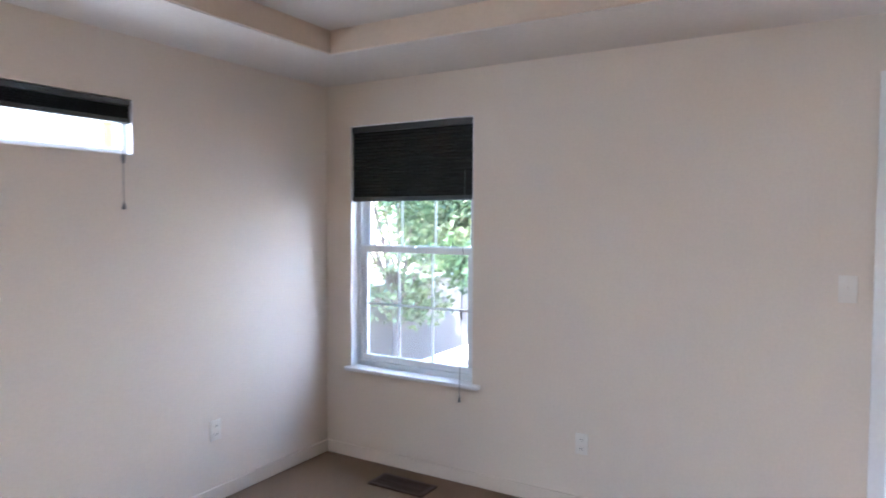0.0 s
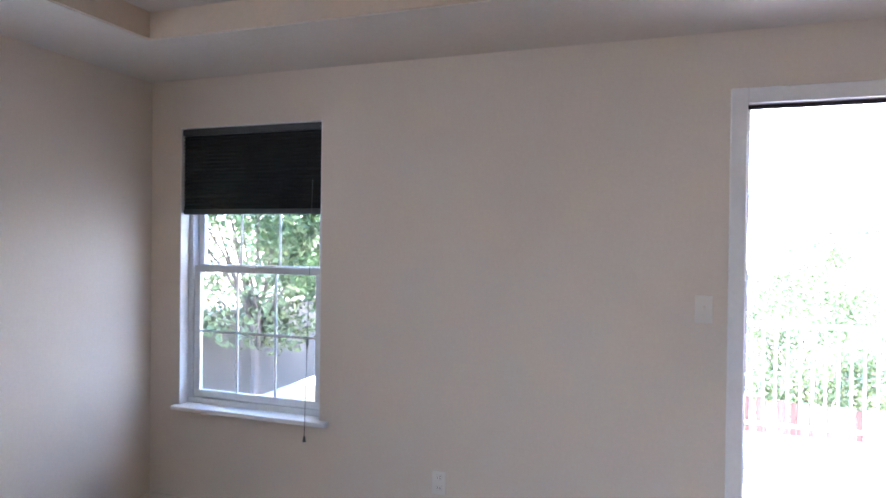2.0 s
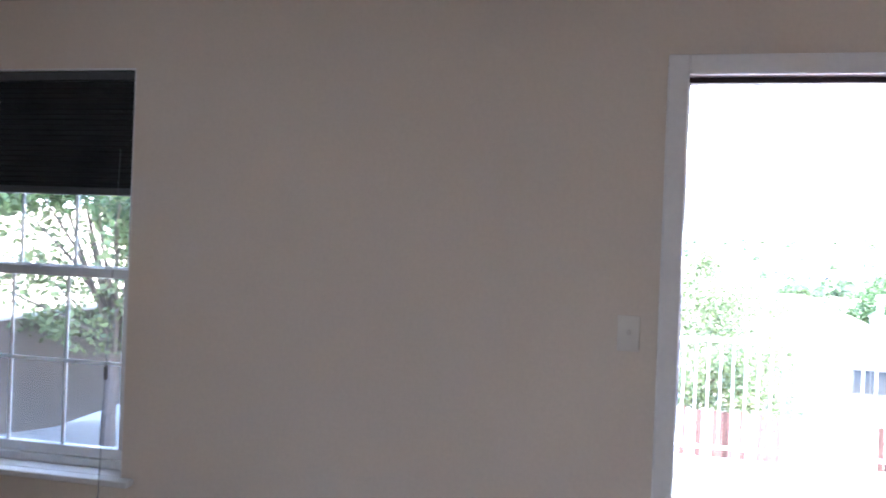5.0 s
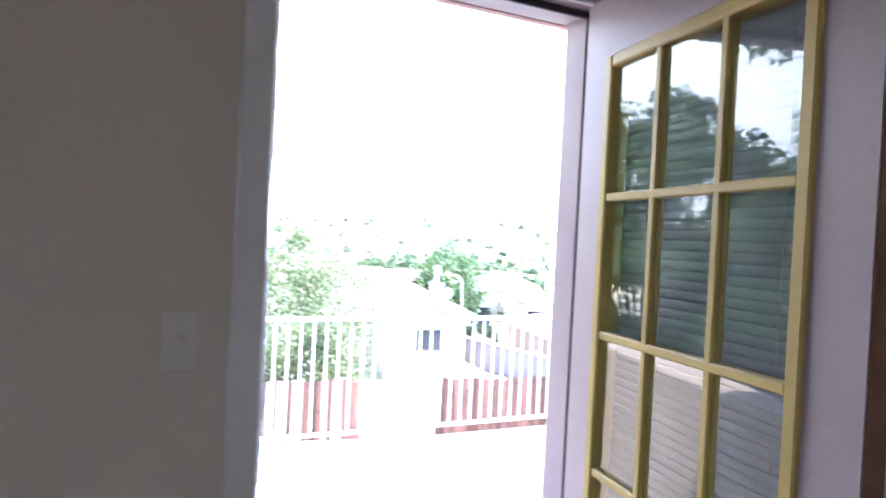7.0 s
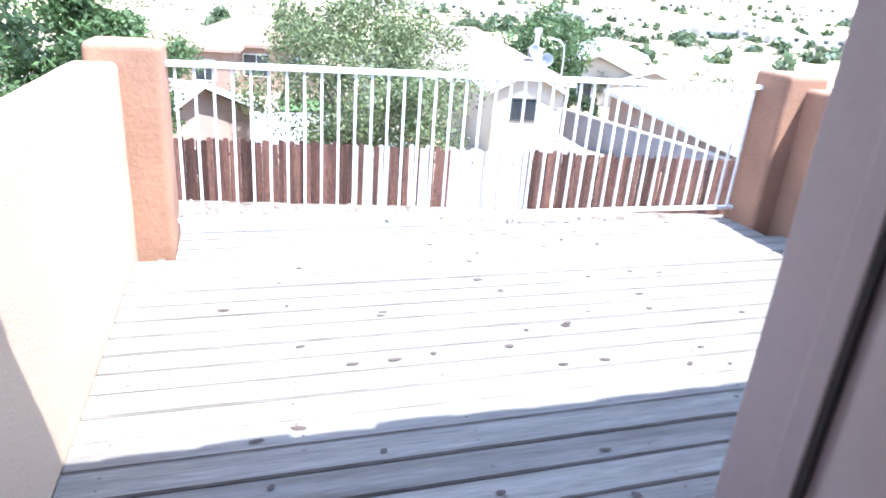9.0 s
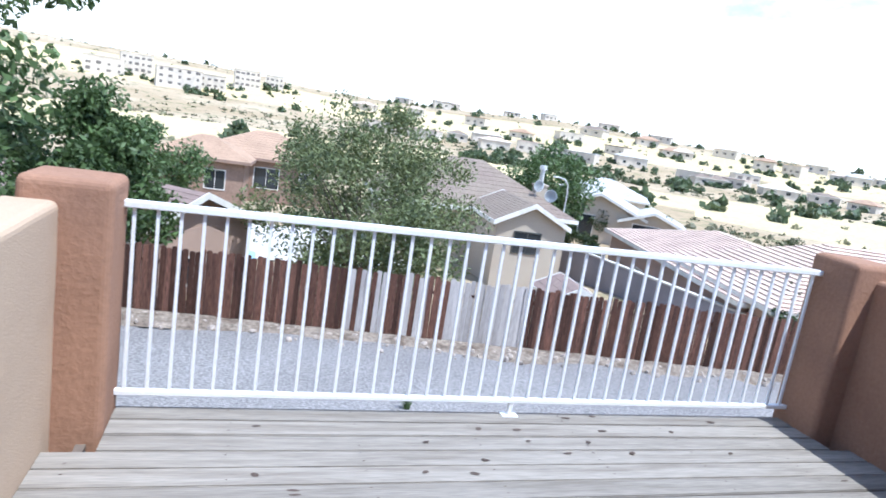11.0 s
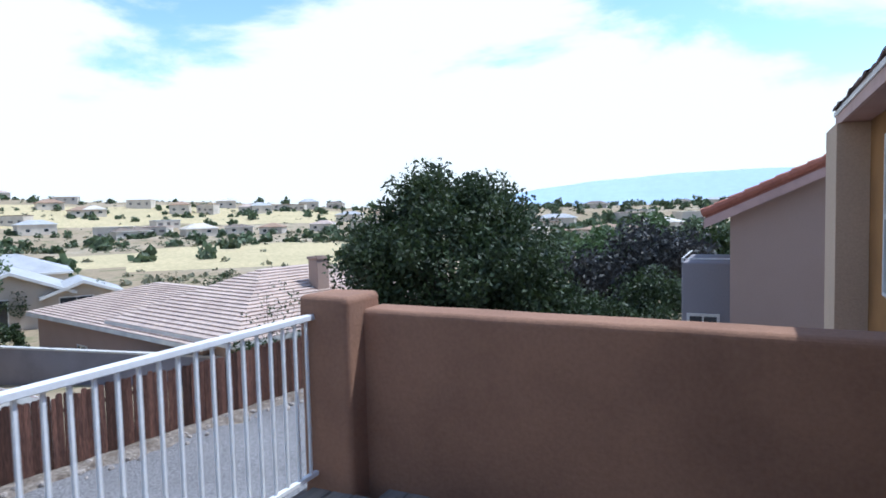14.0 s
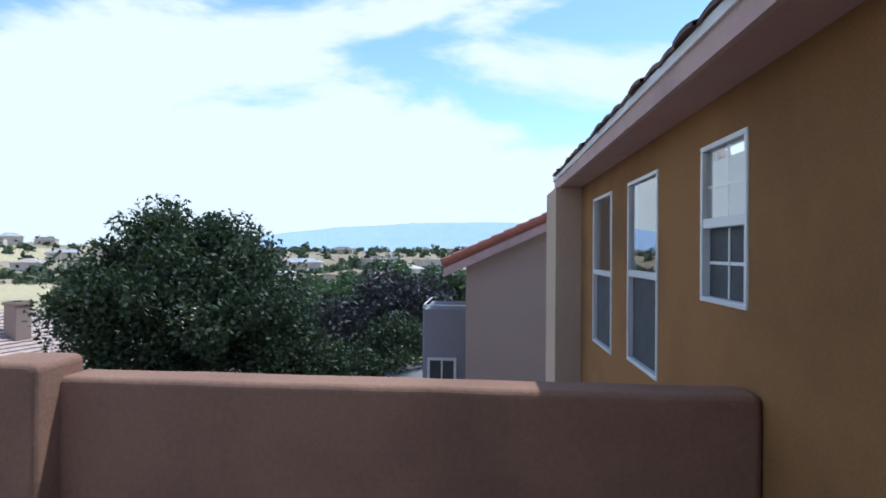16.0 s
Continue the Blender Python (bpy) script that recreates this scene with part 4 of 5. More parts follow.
for i in range(170):
    x = rnd.uniform(-5, 25)
    y = fence_y(x) - rnd.uniform(0.15, 1.3) ** 1.2
    s = rnd.uniform(0.04, 0.13)
    ob = new("stone", stone_me)
    ob.matrix_world = Matrix.Translation((x, y, land(x, y) + s * 0.25)) @ Euler((rnd.random() * 6, rnd.random() * 6, rnd.random() * 6)).to_matrix().to_4x4() @ Matrix.Diagonal((s, s * rnd.uniform(0.6, 1), s * rnd.uniform(0.5, 0.8), 1))
    tagged(ob, "loose weathered stone on the dirt by the fence", "stone", "stones along the fence")
M_DIRT = material("pale_dirt", (0.235, 0.195, 0.16), rough=1.0, var=0.5, coarse=2.2, fine=10, bump=0.8, tint=(0.12, 0.09, 0.07), tint_amt=1.0, bump_dist=0.05, spec=0.1)
verts, faces = [], []
nx = 130
for i in range(nx + 1):
    x = -8 + 36 * i / nx
    wob = 0.95 + 0.35 * noise.noise(Vector((x * 0.6, 0, 3)))
    for j, d in enumerate((wob, wob * 0.55, 0.05)):
        y = fence_y(x) - d
        verts.append((x, y, land(x, y) + (-0.08 if j == 0 else 0.06 if j == 1 else 0.10) + 0.04 * noise.noise(Vector((x * 2, d * 3, 1)))))
    if i:
        for j in range(2):
            a = (i - 1) * 3 + j
            faces.append((a, a + 1, a + 4, a + 3))
ob = pieces_mesh("ground_dirt_bank", verts, faces, M_DIRT)
tagged(ob, "low bank of pale dirt along the fence", "ground", kind="structure")

# wooden fence: single boards
fence = thing("wooden_fence", 0, 0, 0, "tall weathered brown board fence with a bleached grey stretch", "fence")
fence_boards = {}
for v in range(4):
    bm = bmesh.new()
    h = 1.82 + 0.03 * v
    pr = [(-0.0725, 0), (0.0725, 0), (0.0725, h - 0.035), (0.042, h), (-0.042, h), (-0.0725, h - 0.035)]
    f0 = [bm.verts.new((px, -0.009, pz)) for px, pz in pr]
    f1 = [bm.verts.new((px, 0.009, pz)) for px, pz in pr]
    bm.faces.new(f0)
    bm.faces.new(f1[::-1])
    for k in range(6):
        bm.faces.new((f0[k], f0[(k + 1) % 6], f1[(k + 1) % 6], f1[k]))
    for mname, mt in (("b", M_FENCE), ("g", M_FENCE_GREY)):
        fence_boards[v, mname] = mesh_of("board", bm.copy(), mt)
    bm.free()
rnd = random.Random(5)
fa = -math.degrees(math.atan(0.15))
x = -9.0
while x < 31:
    grey = 9.15 < x < 11.5 or 7.1 < x < 7.4 or (6.2 < x < 8.6 and rnd.random() < 0.3) or rnd.random() < 0.012
    ob = new("board", fence_boards[rnd.randrange(4), "g" if grey else "b"])
    ob.parent = fence
    ob.matrix_basis = pose(x, fence_y(x) + rnd.uniform(-0.008, 0.008), -4.73 + rnd.uniform(-0.02, 0.03) , rnd.uniform(-0.6, 0.6), rnd.uniform(-0.7, 0.7), fa + rnd.uniform(-1, 1))
    x += 0.146
for dz in (0.35, 1.4):
    bm = bmesh.new()
    box(bm, -9.1, 31.0, -0.02, 0.02, -4.73 + dz, -4.73 + dz + 0.09)
    for v in bm.verts:
        v.co.y += fence_y(v.co.x) + 0.032
    part("fence_rail", bm, M_FENCE, fence)

# side wall of the yard, seen through the bedroom window
# block colour darkened to stand in for the shade on this wall
M_YARD_WALL = material("shade_darkened_block", (0.085, 0.068, 0.055), rough=0.95, var=0.2, coarse=0.8, fine=12, bump=0.4)
side = thing("garden_wall", -10, 6, -2.4, "block garden wall with pale coping, its colour darkened for shade", "wall")
side.matrix_world = Matrix.Identity(4)
part("panel", boxes((-10.2, -10.0, -2.0, 26.0, -3.6, -0.62), bevel=0.01), M_YARD_WALL, side)
part("coping", boxes((-10.24, -9.96, -2.0, 26.0, -0.62, -0.55), bevel=0.015), M_CONCRETE, side)


# ---- trees ----
def tree(name, x, y, base, height, spread, mat, label, leaves=9000, leaf=0.10, seed=1, trunk_r=0.16, crown_low=0.25, squash=1.0, group="", tight=0.34, clumps=60, round_=False):
    """Tapered trunk, forking limbs and a crown of separate leaves gathered in clumps."""
    rs = np.random.RandomState(seed)
    tr = thing(name, x, y, base, label, "tree", group)
    bm = bmesh.new()
    hz = height * (crown_low + 0.12)
    prev = Vector((0, 0, -0.15))
    r = trunk_r
    for k in range(4):
        nxt = Vector((rs.uniform(-0.12, 0.12), rs.uniform(-0.12, 0.12), hz * (k + 1) / 4))
        tube(bm, prev, nxt, r, r * 0.86, n=9, caps=False)
        prev, r = nxt, r * 0.86
    centres = []
    for k in range(clumps):
        while True:
            p = rs.uniform(-1, 1, 3)
            d = np.linalg.norm(p)
            if 0.30 < d < 1:
                break
        pz = crown_low * height + (p[2] * 0.5 + 0.5) * height * (1 - crown_low) * 0.97
        u = (pz / height - crown_low) / (1 - crown_low)
        prof = (math.sin(math.pi * min(1, max(0, 0.10 + 0.86 * u))) ** (0.55 if round_ else 0.8)) * spread
        centres.append((p[0] * prof, p[1] * prof, pz, rs.uniform(0.6, 1.15)))
    for k, c in enumerate(centres[:max(14, clumps // 3)]):
        mid = Vector((c[0] * 0.45 + rs.uniform(-0.2, 0.2), c[1] * 0.45 + rs.uniform(-0.2, 0.2), hz * 0.75 + (c[2] - hz * 0.75) * 0.55))
        tube(bm, (prev.x, prev.y, hz * rs.uniform(0.6, 1.0)), mid, trunk_r * 0.36, trunk_r * 0.18, n=6, caps=False)
        tube(bm, mid, c[:3], trunk_r * 0.18, trunk_r * 0.05, n=5, caps=False)
    part("trunk", bm, M_BARK, tr)
    per = leaves // clumps
    cs = np.array([c[:3] for c in centres])
    cr = np.array([c[3] for c in centres]) * spread * (tight if not round_ else 0.38) * (60 / clumps) ** 0.33
    which = np.repeat(np.arange(clumps), per)
    n = len(which)
    dirs = rs.normal(size=(n, 3))
    dirs /= np.linalg.norm(dirs, axis=1)[:, None]
    rad = rs.uniform(0, 1, n) ** 0.45
    pos = cs[which] + dirs * (rad * cr[which])[:, None] * np.array([1, 1, 0.8 * squash])
    pos[:, 2] = np.maximum(pos[:, 2], height * crown_low * 0.8)
    u = rs.normal(size=(n, 3))
    u /= np.linalg.norm(u, axis=1)[:, None]
    w = np.cross(u, rs.normal(size=(n, 3)))
    w /= np.linalg.norm(w, axis=1)[:, None]
    ln = leaf * rs.uniform(0.6, 1.3, n)[:, None]
    q = np.stack([pos - u * ln, pos + w * ln * 0.5 - u * ln * 0.1, pos + u * ln, pos - w * ln * 0.5 - u * ln * 0.1], axis=1).reshape(-1, 3)
    me = bpy.data.meshes.new("crown")
    me.vertices.add(len(q))
    me.vertices.foreach_set("co", q.ravel())
    me.loops.add(4 * n)
    me.loops.foreach_set("vertex_index", np.arange(4 * n))
    me.polygons.add(n)
    me.polygons.foreach_set("loop_start", np.arange(0, 4 * n, 4))
    me.polygons.foreach_set("loop_total", np.full(n, 4))
    me.update(calc_edges=True)
    me.materials.append(mat)
    cr_ob = new("crown", me)
    cr_ob.parent = tr
    return tr


tree("tree", 7.75, 24.0, -6.9, 8.9, 4.75, M_LEAF_MID, "airy olive-green tree behind the board fence", leaves=40000, leaf=0.08, seed=3, crown_low=0.12, clumps=110, tight=0.27)
tree("tree", 30.8, 13.75, -6.2, 9.65, 5.0, M_LEAF_DARK, "broad dark green round-headed tree", leaves=60000, leaf=0.12, seed=7, trunk_r=0.3, crown_low=0.10, clumps=190, round_=True)
tree("tree", 40.0, 6.9, -7.0, 7.6, 4.2, M_LEAF_PLUM, "dark purple-leaved plum tree in shade", leaves=12000, leaf=0.16, seed=9, crown_low=0.1, clumps=60, round_=True)
tree("tree", 50.0, 7.4, -7.0, 7.9, 3.6, M_LEAF_FRESH, "green tree beside the neighbouring house", leaves=9000, leaf=0.17, seed=12, crown_low=0.1, clumps=50)
tree("tree", 52.0, 11.5, -7.0, 6.8, 4.4, M_LEAF_FRESH, "green tree beside the neighbouring house", leaves=9000, leaf=0.17, seed=13, crown_low=0.1, clumps=50)
tree("tree", 52.0, 4.0, -7.0, 7.4, 3.6, M_LEAF_DARK, "dark tree beside the neighbouring house", leaves=9000, leaf=0.17, seed=14, crown_low=0.1, clumps=50)
tree("tree", -2.9, 13.4, -4.4, 10.5, 3.7, M_LEAF_FRESH, "leafy green tree rising beside the balcony", leaves=40000, leaf=0.09, seed=15, trunk_r=0.17, crown_low=0.2, clumps=70, tight=0.25)
tree("tree", -7.2, 7.4, -3.2, 14.0, 4.9, M_LEAF_FRESH, "tall leafy green tree rising beside the balcony", leaves=64000, leaf=0.105, seed=16, trunk_r=0.2, crown_low=0.35, clumps=110, tight=0.25)
tree("tree", -6.8, 16.0, -4.3, 9.0, 4.2, M_LEAF_FRESH, "leafy green tree in the side yard", leaves=14000, leaf=0.11, seed=17, trunk_r=0.2, crown_low=0.42, tight=0.2, clumps=54)
tree("tree", -2.5, 43.0, -7.6, 6.6, 3.4, M_LEAF_FRESH, "leafy green tree among the lower houses", leaves=9000, leaf=0.13, seed=18, crown_low=0.2, clumps=60)
tree("tree", 25.5, 45.5, -8.0, 9.2, 3.4, M_LEAF_FRESH, "round green tree behind the gabled house", leaves=9000, leaf=0.17, seed=19, crown_low=0.25, clumps=60, round_=True)
tree("tree", -0.9, 20.8, -6.4, 7.4, 2.5, M_LEAF_FRESH, "dense green tree just behind the board fence", leaves=26000, leaf=0.10, seed=51, trunk_r=0.15, crown_low=0.2, clumps=70, tight=0.33)
tree("tree", 33.5, 5.6, -6.6, 5.0, 2.8, M_LEAF_DARK, "low dark tree beside the neighbouring house", leaves=12000, leaf=0.11, seed=52, trunk_r=0.12, crown_low=0.08, clumps=50, round_=True)
tree("tree", 31.5, 8.8, -6.6, 4.6, 2.8, M_LEAF_DARK, "low dark tree beside the neighbouring house", leaves=12000, leaf=0.11, seed=53, trunk_r=0.12, crown_low=0.08, clumps=50, round_=True)
tree("tree", -8.3, 12.6, -3.9, 9.5, 4.2, M_LEAF_MID, "leafy green tree beside the garden wall", leaves=9000, leaf=0.10, seed=61, trunk_r=0.2, crown_low=0.26, clumps=70, tight=0.26)
shrub = tree("shrub", -7.6, 6.2, -2.9, 1.7, 0.9, M_LEAF_FRESH, "green shrub in front of the garden wall", leaves=3000, leaf=0.06, seed=22, trunk_r=0.04, crown_low=0.05, clumps=30)
shrub["category"] = "shrub"


# ---- houses ----
def roof_plane(bm, e0, e1, r1, r0, n=10, lift=0.05, thick=0.12):
    """A slope from eave e0-e1 to ridge r0-r1: one stepped skin of n lapping courses with its underside."""
    e0, e1, r0, r1 = (Vector(p) for p in (e0, e1, r0, r1))
    no = (e1 - e0).cross(r0 - e0).normalized()
    if no.z < 0:
        no = -no
    prof = []
    for k in range(n):
        prof += [(k / n, lift), ((k + 1) / n, 0.0)]
    loop_a = [e0.lerp(r0, t) + no * o for t, o in prof]
    loop_b = [e1.lerp(r1, t) + no * o for t, o in prof]
    a = [bm.verts.new(v) for v in loop_a + [r0 - no * thick, e0 - no * thick]]
    b = [bm.verts.new(v) for v in loop_b + [r1 - no * thick, e1 - no * thick]]
    m = len(a)
    for k in range(m):
        bm.faces.new((a[k], b[k], b[(k + 1) % m], a[(k + 1) % m]))
    bm.faces.new(a[::-1])
    bm.faces.new(b)
    return bm


def add_window(parent, x, y, z, w, h, axis="y", sign=-1, label="", frame_mat=None):
    """A framed window standing proud of a wall face at y (or x)."""
    fr = bmesh.new()
    t, d = 0.07, 0.05

    def bx(a0, a1, d0, d1, z0, z1):
        lo, hi = sorted((d0 * sign, d1 * sign))
        if axis == "y":
            box(fr, x + a0, x + a1, y + lo, y + hi, z + z0, z + z1)
        else:
            box(fr, x + lo, x + hi, y + a0, y + a1, z + z0, z + z1)
    bx(-w / 2, w / 2, -0.02, d, 0, t)
    bx(-w / 2, w / 2, -0.02, d, h - t, h)
    bx(-w / 2, -w / 2 + t, -0.02, d, t, h - t)
    bx(w / 2 - t, w / 2, -0.02, d, t, h - t)
    bx(-0.02, 0.02, -0.02, d * 0.8, t, h - t)
    ob = part("window", fr, frame_mat or M_TRIM_FAR, parent, label)
    fr = bmesh.new()
    bx(-w / 2 + t, -0.02, -0.015, d * 0.4, t, h - t)
    bx(0.02, w / 2 - t, -0.015, d * 0.4, t, h - t)
    part("pane", fr, M_PANE_DARK, ob)
    return ob


def house(name, x, y, rz, zb, w, d, h, rise, wall, roof_mat, label, hip=True, over=0.45, wins=(), courses=12, along="x", group="", chimney=None):
    """A house of size w x d with its base at zb; ridge along x or y; windows (side, offset, sill, w, h)."""
    hs = thing(name, x, y, zb, label, "house", group, rz=rz)
    part("wall", boxes((-w / 2, w / 2, -d / 2, d / 2, -1.0, h)), wall, hs)
    W, D = w / 2 + over, d / 2 + over
    z0, z1 = h - 0.02, h + rise
    big, small = (W, D) if along == "x" else (D, W)

    def turn(p):
        return p if along == "x" else (-p[1], p[0], p[2])
    c = max(big - small if hip else big, 0.05)
    slopes = [((-big, -small), (big, -small), (c, 0), (-c, 0)), ((big, small), (-big, small), (-c, 0), (c, 0))]
    if hip:
        slopes += [((big, -small), (big, small), (c, 0.01), (c, -0.01)), ((-big, small), (-big, -small), (-c, -0.01), (-c, 0.01))]
    for e0, e1, r1, r0 in slopes:
        part("roof", roof_plane(bmesh.new(), *[turn((*p, zz)) for p, zz in ((e0, z0), (e1, z0), (r1, z1), (r0, z1))], courses, 0.06 if roof_mat is M_ROOF_PINK else 0.014), roof_mat, hs)
        q0, q1 = Vector(turn((*e0, z0))), Vector(turn((*e1, z0)))
        out = (q1 - q0).cross(Vector((0, 0, 1))).normalized() * 0.03
        bm = bmesh.new()
        vs = [bm.verts.new(p + o + Vector((0, 0, u))) for o in (out * 0.1, out) for p, u in ((q0, -0.2), (q1, -0.2), (q1, 0.02), (q0, 0.02))]
        for f in ((0, 1, 2, 3), (4, 7, 6, 5), (0, 4, 5, 1), (3, 2, 6, 7), (0, 3, 7, 4), (1, 5, 6, 2)):
            bm.faces.new([vs[k] for k in f])
        part("fascia", bm, M_BRICKY if roof_mat is M_ROOF_ORANGE else M_TRIM_FAR, hs)
    if not hip:
        half, reach, far_end = (d / 2, w / 2, W) if along == "x" else (w / 2, d / 2, D)
        for sg in (-1, 1):
            bm = bmesh.new()
            pts = [(sg * (reach - 0.02), -half, h - 0.05), (sg * (reach - 0.02), half, h - 0.05), (sg * (reach - 0.02), 0, h + rise * half / small)]
            a = [bm.verts.new(turn(p)) for p in pts]
            b = [bm.verts.new(turn((p[0] - sg * 0.2, p[1], p[2]))) for p in pts]
            bm.faces.new(a)
            bm.faces.new(b[::-1])
            for k in range(3):
                bm.faces.new((a[k], a[(k + 1) % 3], b[(k + 1) % 3], b[k]))
            part("gable", bm, wall, hs)
            for s2 in (-1, 1):
                bm = bmesh.new()
                pa, pb = (sg * far_end, s2 * small, z0 - 0.06), (sg * far_end, 0, z1 - 0.06)
                vs = [bm.verts.new(turn((p[0] + o, p[1], p[2] + u))) for o in (0, sg * 0.04) for p, u in ((pa, -0.14), (pb, -0.14), (pb, 0.10), (pa, 0.10))]
                for f in ((0, 1, 2, 3), (4, 7, 6, 5), (0, 4, 5, 1), (3, 2, 6, 7), (0, 3, 7, 4), (1, 5, 6, 2)):
                    bm.faces.new([vs[k] for k in f])
                part("bargeboard", bm, M_TRIM_FAR, hs)
    for sd, off, sill, ww, wh in wins:
        if sd == "s":
            add_window(hs, off, -d / 2, sill, ww, wh, frame_mat=M_SHADE_RAIL if wall is M_STUCCO_BEIGE and ww == 1.5 else None)
        elif sd == "w":
            add_window(hs, -w / 2, off, sill, ww, wh, "x")
        elif sd == "e":
            add_window(hs, w / 2, off, sill, ww, wh, "x", 1)
    if chimney:
        cx, cy, ch = chimney
        part("chimney", boxes((cx - 0.4, cx + 0.4, cy - 0.35, cy + 0.35, h, h + ch), (cx - 0.46, cx + 0.46, cy - 0.41, cy + 0.41, h + ch - 0.15, h + ch), bevel=0.02), wall, hs)
    return hs


# gabled house straight beyond the fence: a wing with a gable, and the long hipped body behind it
house("house", 17.42, 32.6, -4, -6.6, 3.5, 5.2, 3.75, 1.0, M_STUCCO_BEIGE, M_SHINGLE, "beige stucco wing with a white-trimmed brown gable roof", hip=False, along="y", over=0.3, wins=[("s", -0.1, 2.15, 1.5, 1.15)], group="houses below the balcony")
house("house", 16.5, 39.5, -4, -6.6, 11.0, 9.0, 3.6, 2.5, M_STUCCO_BEIGE, M_SHINGLE, "beige stucco house with a broad brown shingle roof", wins=[("s", -3.6, 1.0, 0.9, 1.5)], group="houses below the balcony")
# dark-roofed house down to the side
house("house", -1.7, 27.0, -37, -6.6, 9.0, 6.2, 3.1, 1.3, M_STUCCO_PINK, M_SHINGLE_DARK, "low house with a dusky brown shingle gable roof", hip=False, along="x", over=0.4, wins=[("e", 0.0, 1.0, 1.2, 1.1)], group="houses below the balcony")
# orange-roofed house
house("house", 4.6, 57.5, -6, -6.8, 10.0, 8.4, 3.4, 1.9, M_BRICKY, M_ROOF_ORANGE, "tan brick house with an orange hipped tile roof", wins=[("s", 0.6, 1.0, 2.0, 1.7), ("s", 3.7, 1.0, 1.2, 1.6)], group="houses below the balcony")
house("house", 0.2, 52.8, -6, -6.8, 6.4, 5.4, 3.3, 1.4, M_BRICKY, M_ROOF_ORANGE, "tan brick wing with a low orange tile roof", wins=[("s", 1.2, 1.0, 1.5, 1.5)], group="houses below the balcony")
# pinkish tiled houses at the end of the fence
house("house", 31.3, 30.5, -12.5, -7.75, 10.0, 18.0, 3.6, 1.5, M_STUCCO_PINK, M_ROOF_PINK, "pinkish stucco house with a wide pale tiled roof", along="y", courses=22, wins=[("w", 3.0, 1.0, 1.2, 1.2)], group="houses below the balcony")
house("house", 32.6, 24.3, -12.5, -7.5, 14.5, 10.5, 3.62, 2.4, M_STUCCO_PINK, M_ROOF_PINK, "pinkish stucco wing with a pale tiled roof and chimney", along="x", courses=20, group="houses below the balcony", chimney=(-0.2, -2.4, 3.0))
# beyond: garage house and white-roofed house
house("house", 35.2, 54.5, -31, -6.9, 7.6, 8.0, 2.7, 1.7, M_STUCCO_BEIGE, M_ROOF_WHITE, "peach stucco garage house with a pale gable roof", hip=False, along="y", group="houses below the balcony", wins=[("s", -1.5, 0.3, 2.6, 2.1)])
house("house", 38.4, 50.6, -31, -6.9, 5.0, 5.0, 2.4, 1.1, M_STUCCO_BEIGE, M_ROOF_WHITE, "peach stucco garage wing with a pale gable roof", hip=False, along="y", group="houses below the balcony", wins=[("s", -0.5, 0.3, 2.4, 2.0)])
house("house", 46.6, 74.0, -31, -8.2, 10.5, 9.0, 4.0, 1.9, M_PALE_WALL, M_ROOF_WHITE, "long pale house with a whitish roof", group="houses below the balcony", wins=[("s", -3, 1.6, 1.6, 1.2), ("s", 0, 1.6, 1.6, 1.2), ("s", 3, 1.6, 1.6, 1.2)])

# neighbouring house next door
nb_x = 20.0
nbh = thing("neighbour_house", nb_x, 0, -4.5, "pinkish tan stucco house with a red tile roof edge", "house")
nbh.matrix_world = Matrix.Identity(4)
part("wall", boxes((nb_x, nb_x + 9, -9.0, 1.72, -6.0, 1.14)), M_STUCCO_PINK, nbh)
for xx in (nb_x, nb_x + 8.8):
    bm = bmesh.new()
    a = [bm.verts.new((xx + o, yy, zz)) for o in (0, 0.2) for yy, zz in ((1.72, 1.14), (-4.0, 3.72), (-9.0, 1.14))]
    bm.faces.new(a[:3])
    bm.faces.new(a[3:][::-1])
    for k in range(3):
        bm.faces.new((a[k], a[(k + 1) % 3], a[3 + (k + 1) % 3], a[3 + k]))
    part("gable", bm, M_STUCCO_PINK, nbh)
part("roof", roof_plane(bmesh.new(), (nb_x - 0.35, 2.25, 1.16), (nb_x + 9.3, 2.25, 1.16), (nb_x + 9.3, -4.0, 3.98), (nb_x - 0.35, -4.0, 3.98), 16, thick=0.14), M_TILE_RED, nbh)
part("rear_roof", roof_plane(bmesh.new(), (nb_x - 0.35, -9.6, 1.16), (nb_x + 9.3, -9.6, 1.16), (nb_x + 9.3, -4.0, 3.98), (nb_x - 0.35, -4.0, 3.98), 14, thick=0.14), M_TILE_RED, nbh)
bm = bmesh.new()
vs = [bm.verts.new(p) for p in ((nb_x - 0.38, 2.25, 0.86), (nb_x - 0.38, 2.25, 1.06), (nb_x - 0.38, -4.0, 3.88), (nb_x - 0.38, -4.0, 3.68), (nb_x - 0.34, 2.25, 0.86), (nb_x - 0.34, 2.25, 1.06), (nb_x - 0.34, -4.0, 3.88), (nb_x - 0.34, -4.0, 3.68))]
for f in ((0, 1, 2, 3), (4, 7, 6, 5), (0, 4, 5, 1), (2, 6, 7, 3), (1, 5, 6, 2), (0, 3, 7, 4)):
    bm.faces.new([vs[i] for i in f])
part("bargeboard", bm, M_FASCIA, nbh)
bm = bmesh.new()
for k in range(21):       # round rake tiles along the gable edge
    t = k / 21
    a = Vector((nb_x - 0.33, 2.3, 1.20)).lerp(Vector((nb_x - 0.33, -4.0, 4.04)), t)
    b = Vector((nb_x - 0.33, 2.3, 1.20)).lerp(Vector((nb_x - 0.33, -4.0, 4.04)), t + 1.25 / 21)
    tube(bm, a, b + Vector((0, 0, -0.02)), 0.10, 0.085, n=8)
